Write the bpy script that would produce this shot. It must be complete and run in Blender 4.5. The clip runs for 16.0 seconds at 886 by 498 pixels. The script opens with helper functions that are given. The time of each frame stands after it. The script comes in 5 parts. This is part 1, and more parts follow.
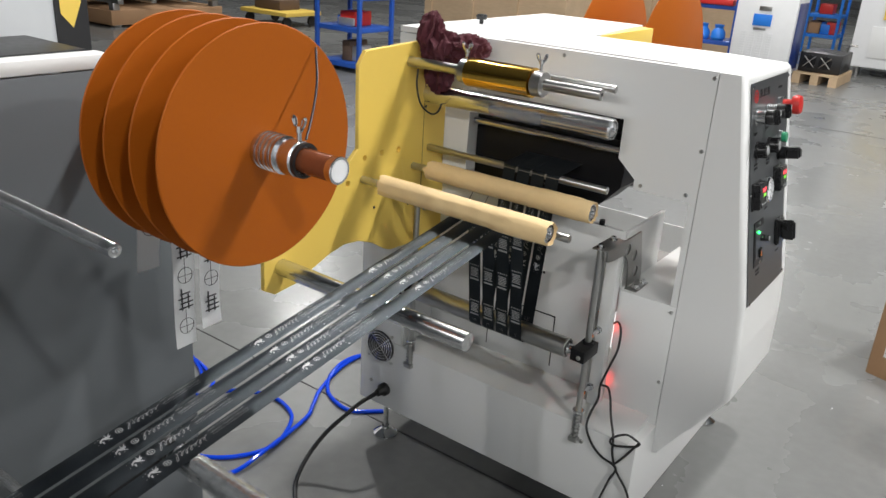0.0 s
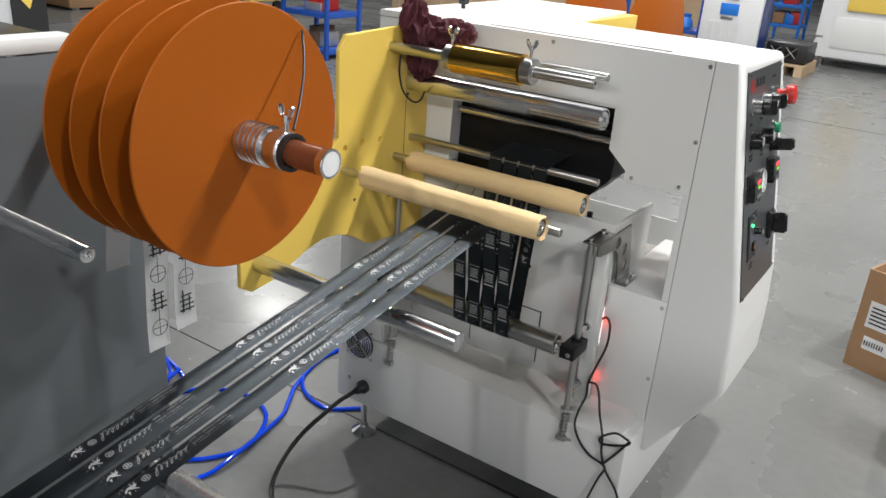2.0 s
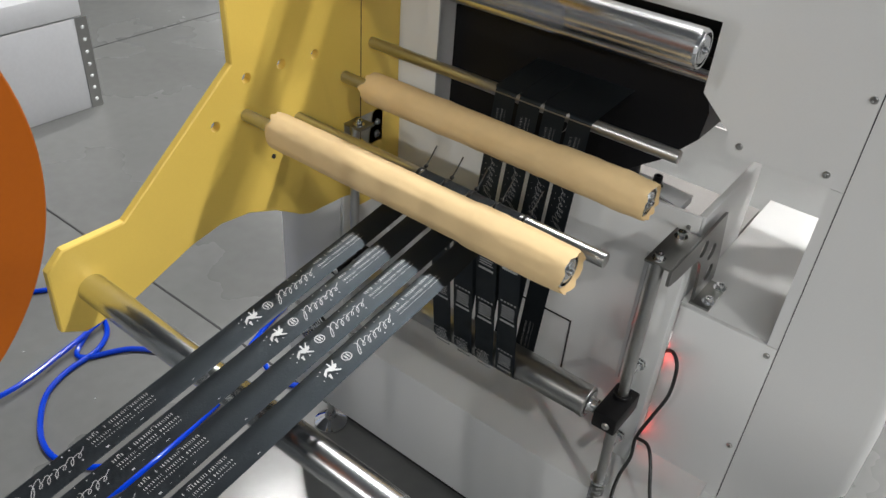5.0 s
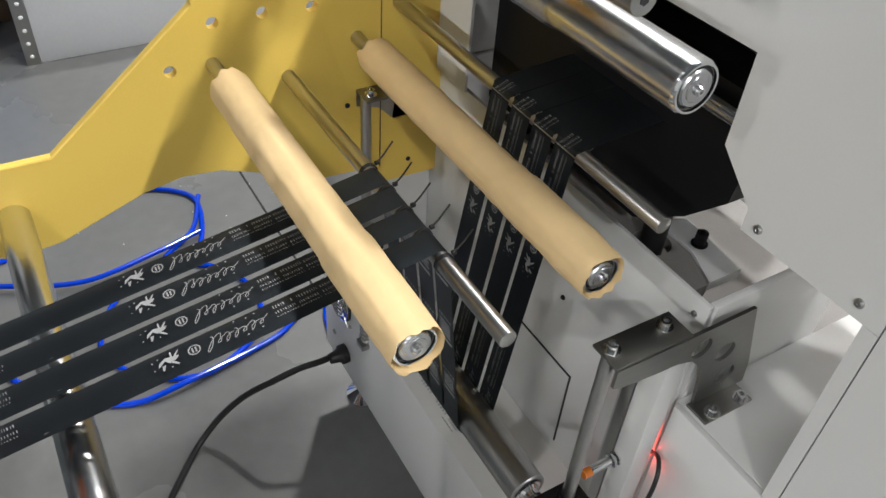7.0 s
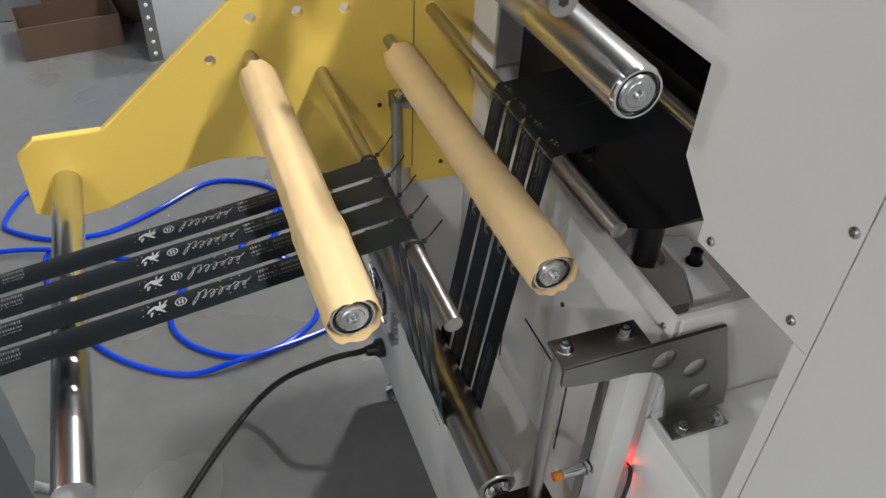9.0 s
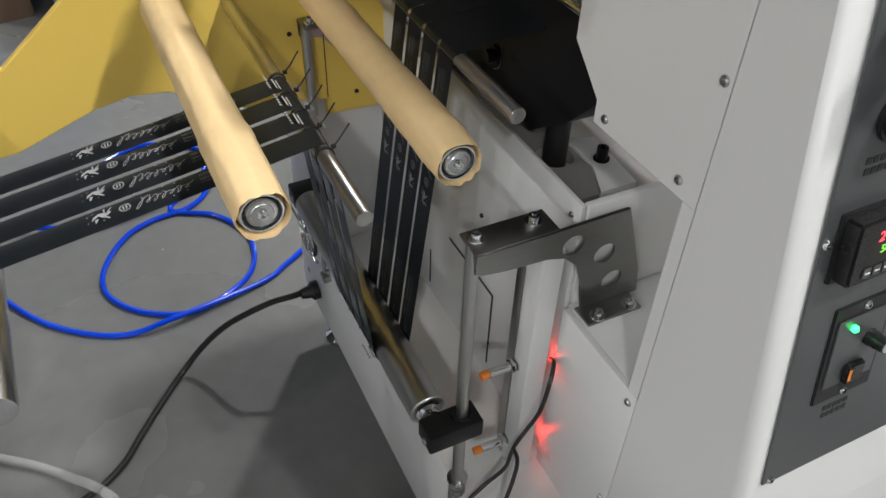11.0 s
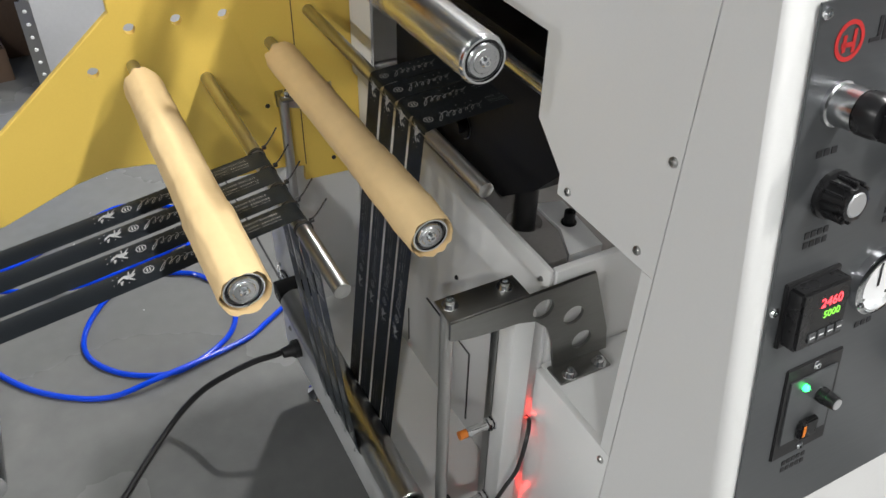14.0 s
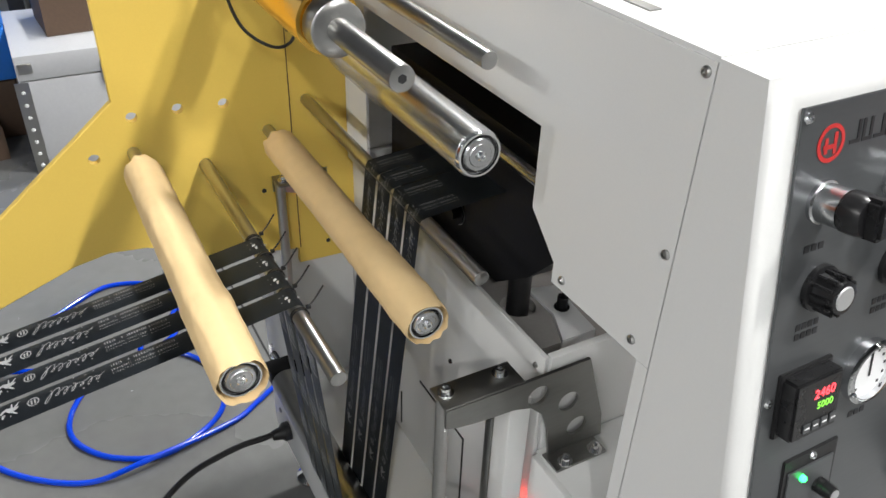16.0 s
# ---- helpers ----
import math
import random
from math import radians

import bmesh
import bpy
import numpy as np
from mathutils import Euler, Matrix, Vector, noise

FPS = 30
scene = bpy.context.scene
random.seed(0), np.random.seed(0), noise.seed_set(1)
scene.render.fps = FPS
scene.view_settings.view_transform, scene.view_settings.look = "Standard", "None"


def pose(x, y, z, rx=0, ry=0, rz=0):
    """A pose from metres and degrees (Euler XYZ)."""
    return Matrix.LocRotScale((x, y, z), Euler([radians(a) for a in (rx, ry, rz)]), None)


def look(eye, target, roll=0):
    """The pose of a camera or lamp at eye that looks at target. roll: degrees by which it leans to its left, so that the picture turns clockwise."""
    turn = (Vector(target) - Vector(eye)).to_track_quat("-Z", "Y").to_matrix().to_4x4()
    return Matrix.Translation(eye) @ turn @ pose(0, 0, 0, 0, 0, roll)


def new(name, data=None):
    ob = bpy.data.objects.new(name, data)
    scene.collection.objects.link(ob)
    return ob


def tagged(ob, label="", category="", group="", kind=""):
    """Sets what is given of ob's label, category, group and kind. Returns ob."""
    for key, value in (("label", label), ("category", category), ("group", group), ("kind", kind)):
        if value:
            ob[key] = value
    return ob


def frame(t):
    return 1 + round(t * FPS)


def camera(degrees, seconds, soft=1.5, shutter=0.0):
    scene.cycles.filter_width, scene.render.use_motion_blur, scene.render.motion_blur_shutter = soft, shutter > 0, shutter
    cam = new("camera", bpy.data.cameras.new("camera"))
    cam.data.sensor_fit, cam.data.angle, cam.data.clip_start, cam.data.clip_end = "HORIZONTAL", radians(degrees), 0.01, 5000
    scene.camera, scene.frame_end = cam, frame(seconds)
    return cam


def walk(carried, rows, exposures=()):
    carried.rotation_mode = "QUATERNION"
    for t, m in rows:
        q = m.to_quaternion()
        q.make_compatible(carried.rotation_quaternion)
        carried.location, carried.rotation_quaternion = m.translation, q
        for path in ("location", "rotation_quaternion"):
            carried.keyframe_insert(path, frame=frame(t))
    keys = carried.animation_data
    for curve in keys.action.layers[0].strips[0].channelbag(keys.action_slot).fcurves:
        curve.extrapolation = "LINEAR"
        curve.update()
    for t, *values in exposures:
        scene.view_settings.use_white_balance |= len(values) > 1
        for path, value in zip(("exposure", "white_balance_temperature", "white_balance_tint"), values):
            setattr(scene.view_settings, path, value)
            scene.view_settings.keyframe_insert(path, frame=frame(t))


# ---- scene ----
cam = camera(58.4, 16.0)
PATH = [
    (0, (0.01, -0.065, 1.422), (-1.071, 1.446, 0.681), 3.5),
    (0.5, (0.01, -0.069, 1.42), (-1.066, 1.444, 0.678), 3.7),
    (1, (0.011, -0.072, 1.42), (-1.057, 1.446, 0.674), 3.8),
    (1.5, (-0.007, -0.066, 1.416), (-1.049, 1.468, 0.667), 4.1),
    (2, (-0.066, -0.032, 1.406), (-1.068, 1.521, 0.642), 4.4),
    (2.5, (-0.136, 0.066, 1.396), (-1.055, 1.642, 0.576), 4.8),
    (3, (-0.191, 0.258, 1.393), (-1.052, 1.829, 0.504), 5.0),
    (3.5, (-0.289, 0.39, 1.379), (-1.153, 1.921, 0.425), 5.0),
    (4, (-0.387, 0.492, 1.368), (-1.267, 1.971, 0.348), 4.6),
    (4.2, (-0.406, 0.516, 1.37), (-1.285, 1.974, 0.32), 4.2),
    (6.3, (-0.405, 0.912, 1.342), (-1.511, 1.965, 0.052), 3.6),
    (6.5, (-0.401, 0.946, 1.34), (-1.536, 1.968, 0.05), 2.9),
    (7, (-0.324, 1.042, 1.346), (-1.584, 1.87, 0.031), 4.7),
    (7.5, (-0.252, 1.106, 1.351), (-1.61, 1.752, 0.033), 2.8),
    (8, (-0.232, 1.128, 1.348), (-1.645, 1.699, 0.053), 2.1),
    (8.2, (-0.233, 1.134, 1.354), (-1.643, 1.696, 0.052), 2.5),
    (10.3, (-0.165, 1.157, 1.342), (-1.6, 1.783, 0.096), 2.4),
    (10.5, (-0.158, 1.158, 1.333), (-1.568, 1.802, 0.069), 2.1),
    (11, (-0.147, 1.158, 1.311), (-1.472, 1.84, -0.023), 2.0),
    (11.5, (-0.144, 1.163, 1.318), (-1.443, 1.851, -0.039), 1.9),
    (12, (-0.143, 1.168, 1.322), (-1.441, 1.866, -0.03), 1.8),
    (12.5, (-0.143, 1.166, 1.326), (-1.444, 1.877, -0.016), 1.8),
    (13, (-0.141, 1.164, 1.328), (-1.456, 1.884, 0.006), 1.7),
    (13.5, (-0.139, 1.162, 1.336), (-1.471, 1.891, 0.034), 1.7),
    (14, (-0.134, 1.158, 1.354), (-1.502, 1.913, 0.105), 1.7),
    (14.5, (-0.13, 1.154, 1.365), (-1.545, 1.939, 0.191), 1.8),
    (15, (-0.13, 1.148, 1.371), (-1.574, 1.962, 0.251), 1.9),
    (15.5, (-0.133, 1.15, 1.372), (-1.584, 1.968, 0.265), 2.0),
    (16, (-0.137, 1.151, 1.371), (-1.59, 1.979, 0.274), 2.2),
]
walk(cam, [(t, look(eye, target, roll)) for t, eye, target, roll in PATH], [(0, -0.06), (2.5, -0.05), (3, -0.2), (3.5, -0.08), (4, -0.1), (6.5, -0.36), (7, -0.06), (8.2, -0.08), (11, -0.22), (12.5, -0.17), (14, 0.0), (16, 0.1)])

# ---- light ----
world = bpy.data.worlds.new("hall_air")
scene.world = world
world.use_nodes = True
world.node_tree.nodes["Background"].inputs[0].default_value = (0.75, 0.85, 1.0, 1)
world.node_tree.nodes["Background"].inputs[1].default_value = 0.25
LAMP_WATTS = 170.0
# The first four follow the cast shadows; the other lamps are added fill.
LAMP_SPOTS = [(x, 3.4) for x in (-3.85, -1.3, 1.35, 4.0)] + [(4.0, -1.2), (6.65, 3.4)] + [(x, 8.8) for x in (-9.2, -3.85, 1.35)] + [(x, 16.2) for x in (-9.2, -3.85, 1.35)] + [(x, -5.8) for x in (-1.3, 1.35, 4.0, 6.65)]
CEILING_Z = 5.0


# ---- mesh helpers ----
ORIGIN = {}


def thing(name, at, label, category, group="", kind=""):
    ob = new(name)
    ob.empty_display_size = 0.05
    ob.location = at
    ORIGIN[ob] = Vector(at)
    return tagged(ob, label, category, group, kind)


def finish(bm, name, material, smooth=35):
    bmesh.ops.recalc_face_normals(bm, faces=bm.faces)
    me = bpy.data.meshes.new(name)
    bm.to_mesh(me)
    bm.free()
    me.materials.append(material)
    if smooth:
        me.shade_smooth()
        me.set_sharp_from_angle(angle=radians(smooth))
    return me


def part(name, bm, material, parent, label="", smooth=35):
    """Links a bmesh, given in world metres, as one mesh under a thing or part."""
    o = ORIGIN[parent]
    bmesh.ops.translate(bm, verts=bm.verts, vec=-o)
    ob = new(name, finish(bm, name, material, smooth))
    ob.parent = parent
    ORIGIN[ob] = o
    return tagged(ob, label)


def single(name, bm, material, label, category, group="", kind="", smooth=35):
    """Links a bmesh as a thing that is one mesh, its origin at the base of its bounds."""
    co = [v.co for v in bm.verts]
    o = Vector(((min(c.x for c in co) + max(c.x for c in co)) / 2, (min(c.y for c in co) + max(c.y for c in co)) / 2, min(c.z for c in co)))
    bmesh.ops.translate(bm, verts=bm.verts, vec=-o)
    ob = new(name, finish(bm, name, material, smooth))
    ob.location = o
    ORIGIN[ob] = o
    return tagged(ob, label, category, group, kind)


def box(x0, x1, y0, y1, z0, z1, bevel=0.0, seg=2, bm=None):
    own = bmesh.new()
    bmesh.ops.create_cube(own, size=1)
    for v in own.verts:
        v.co = Vector(((x0 + x1) / 2 + v.co.x * (x1 - x0), (y0 + y1) / 2 + v.co.y * (y1 - y0), (z0 + z1) / 2 + v.co.z * (z1 - z0)))
    if bevel:
        bmesh.ops.bevel(own, geom=own.edges[:], offset=bevel, segments=seg, affect="EDGES", profile=0.5)
    return merge(bm, own)


def merge(bm, own):
    if bm is None:
        return own
    me = bpy.data.meshes.new("tmp")
    own.to_mesh(me)
    own.free()
    bm.from_mesh(me)
    bpy.data.meshes.remove(me)
    return bm


def cyl(p0, p1, r, seg=32, r2=None, bevel=0.0, bm=None):
    own = bmesh.new()
    p0, p1 = Vector(p0), Vector(p1)
    d = p1 - p0
    bmesh.ops.create_cone(own, cap_ends=True, segments=seg, radius1=r, radius2=r if r2 is None else r2, depth=d.length)
    if bevel:
        rim = [e for e in own.edges if abs(e.verts[0].co.z - e.verts[1].co.z) < 1e-6]
        bmesh.ops.bevel(own, geom=rim, offset=bevel, segments=2, affect="EDGES", profile=0.5)
    m = Matrix.Translation((p0 + p1) / 2) @ d.to_track_quat("Z", "Y").to_matrix().to_4x4()
    bmesh.ops.transform(own, matrix=m, verts=own.verts)
    return merge(bm, own)


def lathe(p0, axis, profile, seg=32, bm=None):
    """A turned body: profile of (distance along axis, radius) from p0."""
    own = bmesh.new()
    axis = Vector(axis).normalized()
    u = axis.orthogonal().normalized()
    w = axis.cross(u)
    p0 = Vector(p0)
    rings = []
    for a, r in profile:
        if r < 1e-6:
            rings.append([own.verts.new(p0 + axis * a)])
        else:
            rings.append([own.verts.new(p0 + axis * a + (u * math.cos(2 * math.pi * k / seg) + w * math.sin(2 * math.pi * k / seg)) * r) for k in range(seg)])
    for ra, rb in zip(rings, rings[1:]):
        for k in range(seg):
            q = [ra[k % len(ra)], ra[(k + 1) % len(ra)], rb[(k + 1) % len(rb)], rb[k % len(rb)]]
            q = list(dict.fromkeys(q))
            if len(q) > 2:
                own.faces.new(q)
    if len(rings[0]) > 2 and len(rings[-1]) > 2:
        ra, rb = rings[-1], rings[0]
        for k in range(seg):
            own.faces.new((ra[k], ra[(k + 1) % seg], rb[(k + 1) % seg], rb[k]))
    else:
        for hoop in (rings[0], rings[-1]):
            if len(hoop) > 2:
                own.faces.new(hoop)
    return merge(bm, own)


def plate(outline, axis, a0, a1, holes=(), bm=None):
    """A sheet: an outline (and holes) in the two other axes, in their x-y-z order, thick from a0 to a1 along axis."""
    own = bmesh.new()

    def at(u, v):
        return {"x": (a0, u, v), "y": (u, a0, v), "z": (u, v, a0)}[axis]

    edges = []
    for loop in (outline, *holes):
        vs = [own.verts.new(at(u, v)) for u, v in loop]
        edges += [own.edges.new((vs[k], vs[(k + 1) % len(vs)])) for k in range(len(vs))]
    bmesh.ops.triangle_fill(own, use_beauty=True, use_dissolve=False, edges=edges)
    bmesh.ops.dissolve_limit(own, angle_limit=0.01, verts=own.verts, edges=own.edges)
    ext = bmesh.ops.extrude_face_region(own, geom=own.faces[:])
    step = {"x": (a1 - a0, 0, 0), "y": (0, a1 - a0, 0), "z": (0, 0, a1 - a0)}[axis]
    bmesh.ops.translate(own, verts=[g for g in ext["geom"] if isinstance(g, bmesh.types.BMVert)], vec=step)
    return merge(bm, own)


def ring(u, v, r, n=20):
    return [(u + r * math.cos(2 * math.pi * k / n), v + r * math.sin(2 * math.pi * k / n)) for k in range(n)]


def smooth_line(pts, per=8):
    """A Catmull-Rom line through the points."""
    p = [Vector(q) for q in pts]
    p = [2 * p[0] - p[1]] + p + [2 * p[-1] - p[-2]]
    out = []
    for i in range(1, len(p) - 2):
        for k in range(per):
            t = k / per
            a, b, c, d = p[i - 1], p[i], p[i + 1], p[i + 2]
            out.append(0.5 * ((2 * b) + (c - a) * t + (2 * a - 5 * b + 4 * c - d) * t * t + (3 * b - a - 3 * c + d) * t ** 3))
    return out + [p[-2]]


def tube(pts, r, seg=10, per=8, bm=None):
    own = bmesh.new()
    line = smooth_line(pts, per) if per else [Vector(q) for q in pts]
    rings = []
    up = Vector((0.13, 0.21, 1)).normalized()
    for i, q in enumerate(line):
        d = (line[min(i + 1, len(line) - 1)] - line[max(i - 1, 0)]).normalized()
        u = (up - d * up.dot(d)).normalized()
        up = u
        w = d.cross(u)
        rings.append([own.verts.new(q + (u * math.cos(2 * math.pi * k / seg) + w * math.sin(2 * math.pi * k / seg)) * r) for k in range(seg)])
    for ra, rb in zip(rings, rings[1:]):
        for k in range(seg):
            own.faces.new((ra[k], ra[(k + 1) % seg], rb[(k + 1) % seg], rb[k]))
    own.faces.new(rings[0])
    own.faces.new(rings[-1])
    return merge(bm, own)


def screw(p, axis, r=0.0045, h=0.003, bm=None):
    """A domed screw head with a hex socket rim."""
    return lathe(p, axis, [(-0.001, r), (h * 0.5, r), (h, r * 0.7), (h, r * 0.42), (h * 0.35, r * 0.4), (h * 0.35, 0)], 14, bm)


# ---- materials ----
def material(name, base, rough=0.5, metal=0.0, var=0.12, scale=6.0, fine=90.0, bump=0.05, rough_var=0.12, stretch=(1, 1, 1), spec=0.5, coat=0.0, bump_dist=0.001):
    m = bpy.data.materials.new(name)
    m.use_nodes = True
    nt = m.node_tree
    n, l = nt.nodes, nt.links
    bsdf = n["Principled BSDF"]
    co = n.new("ShaderNodeTexCoord")
    mp = n.new("ShaderNodeMapping")
    mp.inputs["Scale"].default_value = stretch
    l.new(co.outputs["Object"], mp.inputs["Vector"])
    big, small = n.new("ShaderNodeTexNoise"), n.new("ShaderNodeTexNoise")
    for node, s, det in ((big, scale, 5), (small, fine, 3)):
        node.inputs["Scale"].default_value = s
        node.inputs["Detail"].default_value = det
        l.new(mp.outputs["Vector"], node.inputs["Vector"])
    mix = n.new("ShaderNodeMix")
    mix.data_type = "FLOAT"
    mix.inputs[0].default_value = 0.4
    l.new(big.outputs["Fac"], mix.inputs[2])
    l.new(small.outputs["Fac"], mix.inputs[3])
    ramp = n.new("ShaderNodeValToRGB")
    lo, hi = [tuple(max(0.0, min(1.0, c * k)) for c in base) + (1,) for k in (1 - var, 1 + var)]
    ramp.color_ramp.elements[0].position, ramp.color_ramp.elements[1].position = 0.2, 0.8
    ramp.color_ramp.elements[0].color, ramp.color_ramp.elements[1].color = lo, hi
    l.new(mix.outputs[0], ramp.inputs["Fac"])
    l.new(ramp.outputs["Color"], bsdf.inputs["Base Color"])
    rr = n.new("ShaderNodeMapRange")
    rr.inputs["From Min"].default_value, rr.inputs["From Max"].default_value = 0.15, 0.85
    rr.inputs["To Min"].default_value, rr.inputs["To Max"].default_value = max(0.02, rough * (1 - rough_var)), min(1, rough * (1 + rough_var))
    l.new(big.outputs["Fac"], rr.inputs["Value"])
    l.new(rr.outputs["Result"], bsdf.inputs["Roughness"])
    if bump:
        bp = n.new("ShaderNodeBump")
        bp.inputs["Strength"].default_value = bump
        bp.inputs["Distance"].default_value = bump_dist
        l.new(small.outputs["Fac"], bp.inputs["Height"])
        l.new(bp.outputs["Normal"], bsdf.inputs["Normal"])
    bsdf.inputs["Metallic"].default_value = metal
    bsdf.inputs["Specular IOR Level"].default_value = spec
    bsdf.inputs["Coat Weight"].default_value = coat
    return m


def glow(name, colour, strength, base=(0.1, 0.1, 0.1)):
    m = material(name, base, 0.4)
    b = m.node_tree.nodes["Principled BSDF"]
    b.inputs["Emission Color"].default_value = (*colour, 1)
    b.inputs["Emission Strength"].default_value = strength
    return m


def clear(name, colour, rough=0.05, transmit=0.9, alpha=1.0):
    m = material(name, colour, rough, var=0.03, bump=0.25, fine=60, bump_dist=0.002)
    b = m.node_tree.nodes["Principled BSDF"]
    b.inputs["Transmission Weight"].default_value = transmit
    b.inputs["Alpha"].default_value = alpha
    b.inputs["IOR"].default_value = 1.2
    return m


CREAM = material("cream_powder_coat", (0.69, 0.695, 0.69), 0.42, var=0.03, scale=3, fine=420, bump=0.12, bump_dist=0.0004)
YELLOW = material("yellow_powder_coat", (0.82, 0.58, 0.115), 0.42, var=0.05, scale=4, fine=420, bump=0.12, bump_dist=0.0004)
ORANGE = material("orange_plastic", (0.37, 0.090, 0.005), 0.5, var=0.06, scale=5, fine=300, bump=0.05, spec=0.22)
CHROME = material("chrome", (0.72, 0.73, 0.74), 0.09, 1.0, var=0.05, scale=14, fine=160, bump=0.02, rough_var=0.5)
SATIN = material("satin_chrome", (0.66, 0.67, 0.68), 0.24, 1.0, var=0.05, scale=14, fine=240, bump=0.05, rough_var=0.3, stretch=(0.15, 1, 1))
STEEL = material("brushed_steel", (0.46, 0.46, 0.45), 0.3, 1.0, var=0.1, scale=20, fine=240, bump=0.08, stretch=(0.15, 1, 1))
CAP = material("turned_steel_cap", (0.50, 0.51, 0.52), 0.22, 1.0, var=0.08, scale=30, fine=300, bump=0.04)
BRACKET = material("dark_ground_steel", (0.27, 0.27, 0.26), 0.36, 1.0, var=0.14, scale=18, fine=300, bump=0.1, stretch=(1, 0.12, 0.6))
GOLD = material("gold_foil", (0.85, 0.50, 0.09), 0.12, 1.0, var=0.06, scale=40, fine=160, bump=0.05, stretch=(6, 0.3, 0.3))
PAPER = material("kraft_paper", (0.72, 0.53, 0.28), 0.7, var=0.08, scale=9, fine=60, bump=0.35, bump_dist=0.0012)
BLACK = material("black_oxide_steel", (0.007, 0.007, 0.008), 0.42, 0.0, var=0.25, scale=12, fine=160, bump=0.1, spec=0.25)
RUBBER = material("black_rubber", (0.014, 0.014, 0.015), 0.42, var=0.2, scale=20, fine=120, bump=0.1)
RIBBON = material("black_satin_ribbon", (0.015, 0.017, 0.020), 0.40, var=0.14, scale=30, fine=700, bump=0.3, stretch=(1, 1, 1), bump_dist=0.0006, spec=0.8)
PRINT = material("silver_print", (0.46, 0.475, 0.49), 0.45, 0.45, var=0.12, scale=60, fine=400, bump=0.1)
GREY = material("dark_grey_paint", (0.118, 0.130, 0.140), 0.5, var=0.05, scale=2.5, fine=420, bump=0.12, bump_dist=0.0004)
FLOOR = material("sealed_concrete", (0.170, 0.173, 0.170), 0.27, var=0.18, scale=1.6, fine=26, bump=0.12, rough_var=0.6, spec=0.5)
WALL = material("painted_wall", (0.58, 0.60, 0.62), 0.8, var=0.05, scale=0.4, fine=8)
CEIL = material("ceiling_sheet", (0.26, 0.28, 0.31), 0.7, var=0.05, scale=0.3, fine=4)
PANEL = material("brushed_panel", (0.125, 0.132, 0.138), 0.33, 0.6, var=0.1, scale=20, fine=300, bump=0.05, stretch=(1, 0.1, 1))
KNOB = material("black_bakelite", (0.012, 0.012, 0.013), 0.28, var=0.2, scale=60, fine=300, bump=0.05)
RED = material("red_plastic", (0.55, 0.03, 0.025), 0.35, var=0.08, scale=50)
GREEN = material("green_plastic", (0.02, 0.25, 0.12), 0.35, var=0.08, scale=50)
WHITE = material("white_plastic", (0.78, 0.79, 0.8), 0.4, var=0.04, scale=10)
BLUE = material("blue_hose", (0.002, 0.055, 0.66), 0.16, var=0.12, scale=12, fine=200, bump=0.05)
BLUEP = material("blue_paint", (0.02, 0.09, 0.42), 0.4, var=0.12, scale=6)
LBLUE = material("blue_crate_plastic", (0.02, 0.2, 0.72), 0.4, var=0.1, scale=8)
NAVY = material("navy_panel", (0.015, 0.04, 0.2), 0.35, var=0.08, scale=4)
CARD = material("corrugated_card", (0.34, 0.20, 0.105), 0.8, var=0.1, scale=5, fine=120, bump=0.2)
# Brown set darker so that the colour carries the floor carton's shade.
DARKCARD = material("worn_shaded_card", (0.11, 0.07, 0.047), 0.8, var=0.2, scale=6, fine=90, bump=0.2)
WOOD = material("pale_plywood", (0.52, 0.38, 0.24), 0.7, var=0.2, scale=5, fine=60, bump=0.2, stretch=(0.2, 1, 1))
CLOTH = material("maroon_cloth", (0.075, 0.014, 0.022), 0.9, var=0.3, scale=14, fine=500, bump=0.6, bump_dist=0.002)
ALU = material("aluminium_sheet", (0.62, 0.63, 0.64), 0.35, 0.7, var=0.06, scale=5, fine=300, bump=0.06)
COPPER = material("brown_bakelite_tube", (0.20, 0.065, 0.03), 0.22, 0.3, var=0.15, scale=30, fine=200, bump=0.05)
BRONZE = material("bronze_heat_plate", (0.42, 0.28, 0.09), 0.24, 1.0, var=0.2, scale=10, fine=120)
PLATE = material("grey_cast_plate", (0.30, 0.29, 0.28), 0.5, var=0.1, scale=14, fine=200)
FILM = clear("clear_film", (0.9, 0.9, 0.9), 0.04, 0.9, 0.5)
CLEARTUBE = clear("clear_soft_plastic", (0.85, 0.86, 0.86), 0.12, 0.75)
SMOKE = clear("smoky_foil", (0.30, 0.33, 0.40), 0.10, 0.0, 0.38)
AMBER = material("orange_sensor_tip", (0.7, 0.2, 0.02), 0.4, var=0.06)
CHESTW = material("scuffed_white_laminate", (0.52, 0.53, 0.55), 0.4, var=0.08, scale=5)
LABELP = material("white_label_paper", (0.74, 0.75, 0.76), 0.55, var=0.04, scale=10)
INK = material("black_ink", (0.02, 0.02, 0.022), 0.5, var=0.1)
LOGO_RED = material("red_print", (0.5, 0.03, 0.03), 0.45, var=0.1)
REDGLOW = glow("red_digits", (1.0, 0.04, 0.06), 2.6)
LIMEGLOW = glow("green_digits", (0.28, 1.0, 0.04), 1.2)
GREENGLOW = glow("green_lamp", (0.02, 1.0, 0.16), 6.0)
REDLAMP = glow("red_indicator", (1.0, 0.04, 0.03), 110.0)
LAMPGLASS = glow("lamp_glass", (0.95, 0.98, 1.0), 14.0, (0.8, 0.8, 0.8))

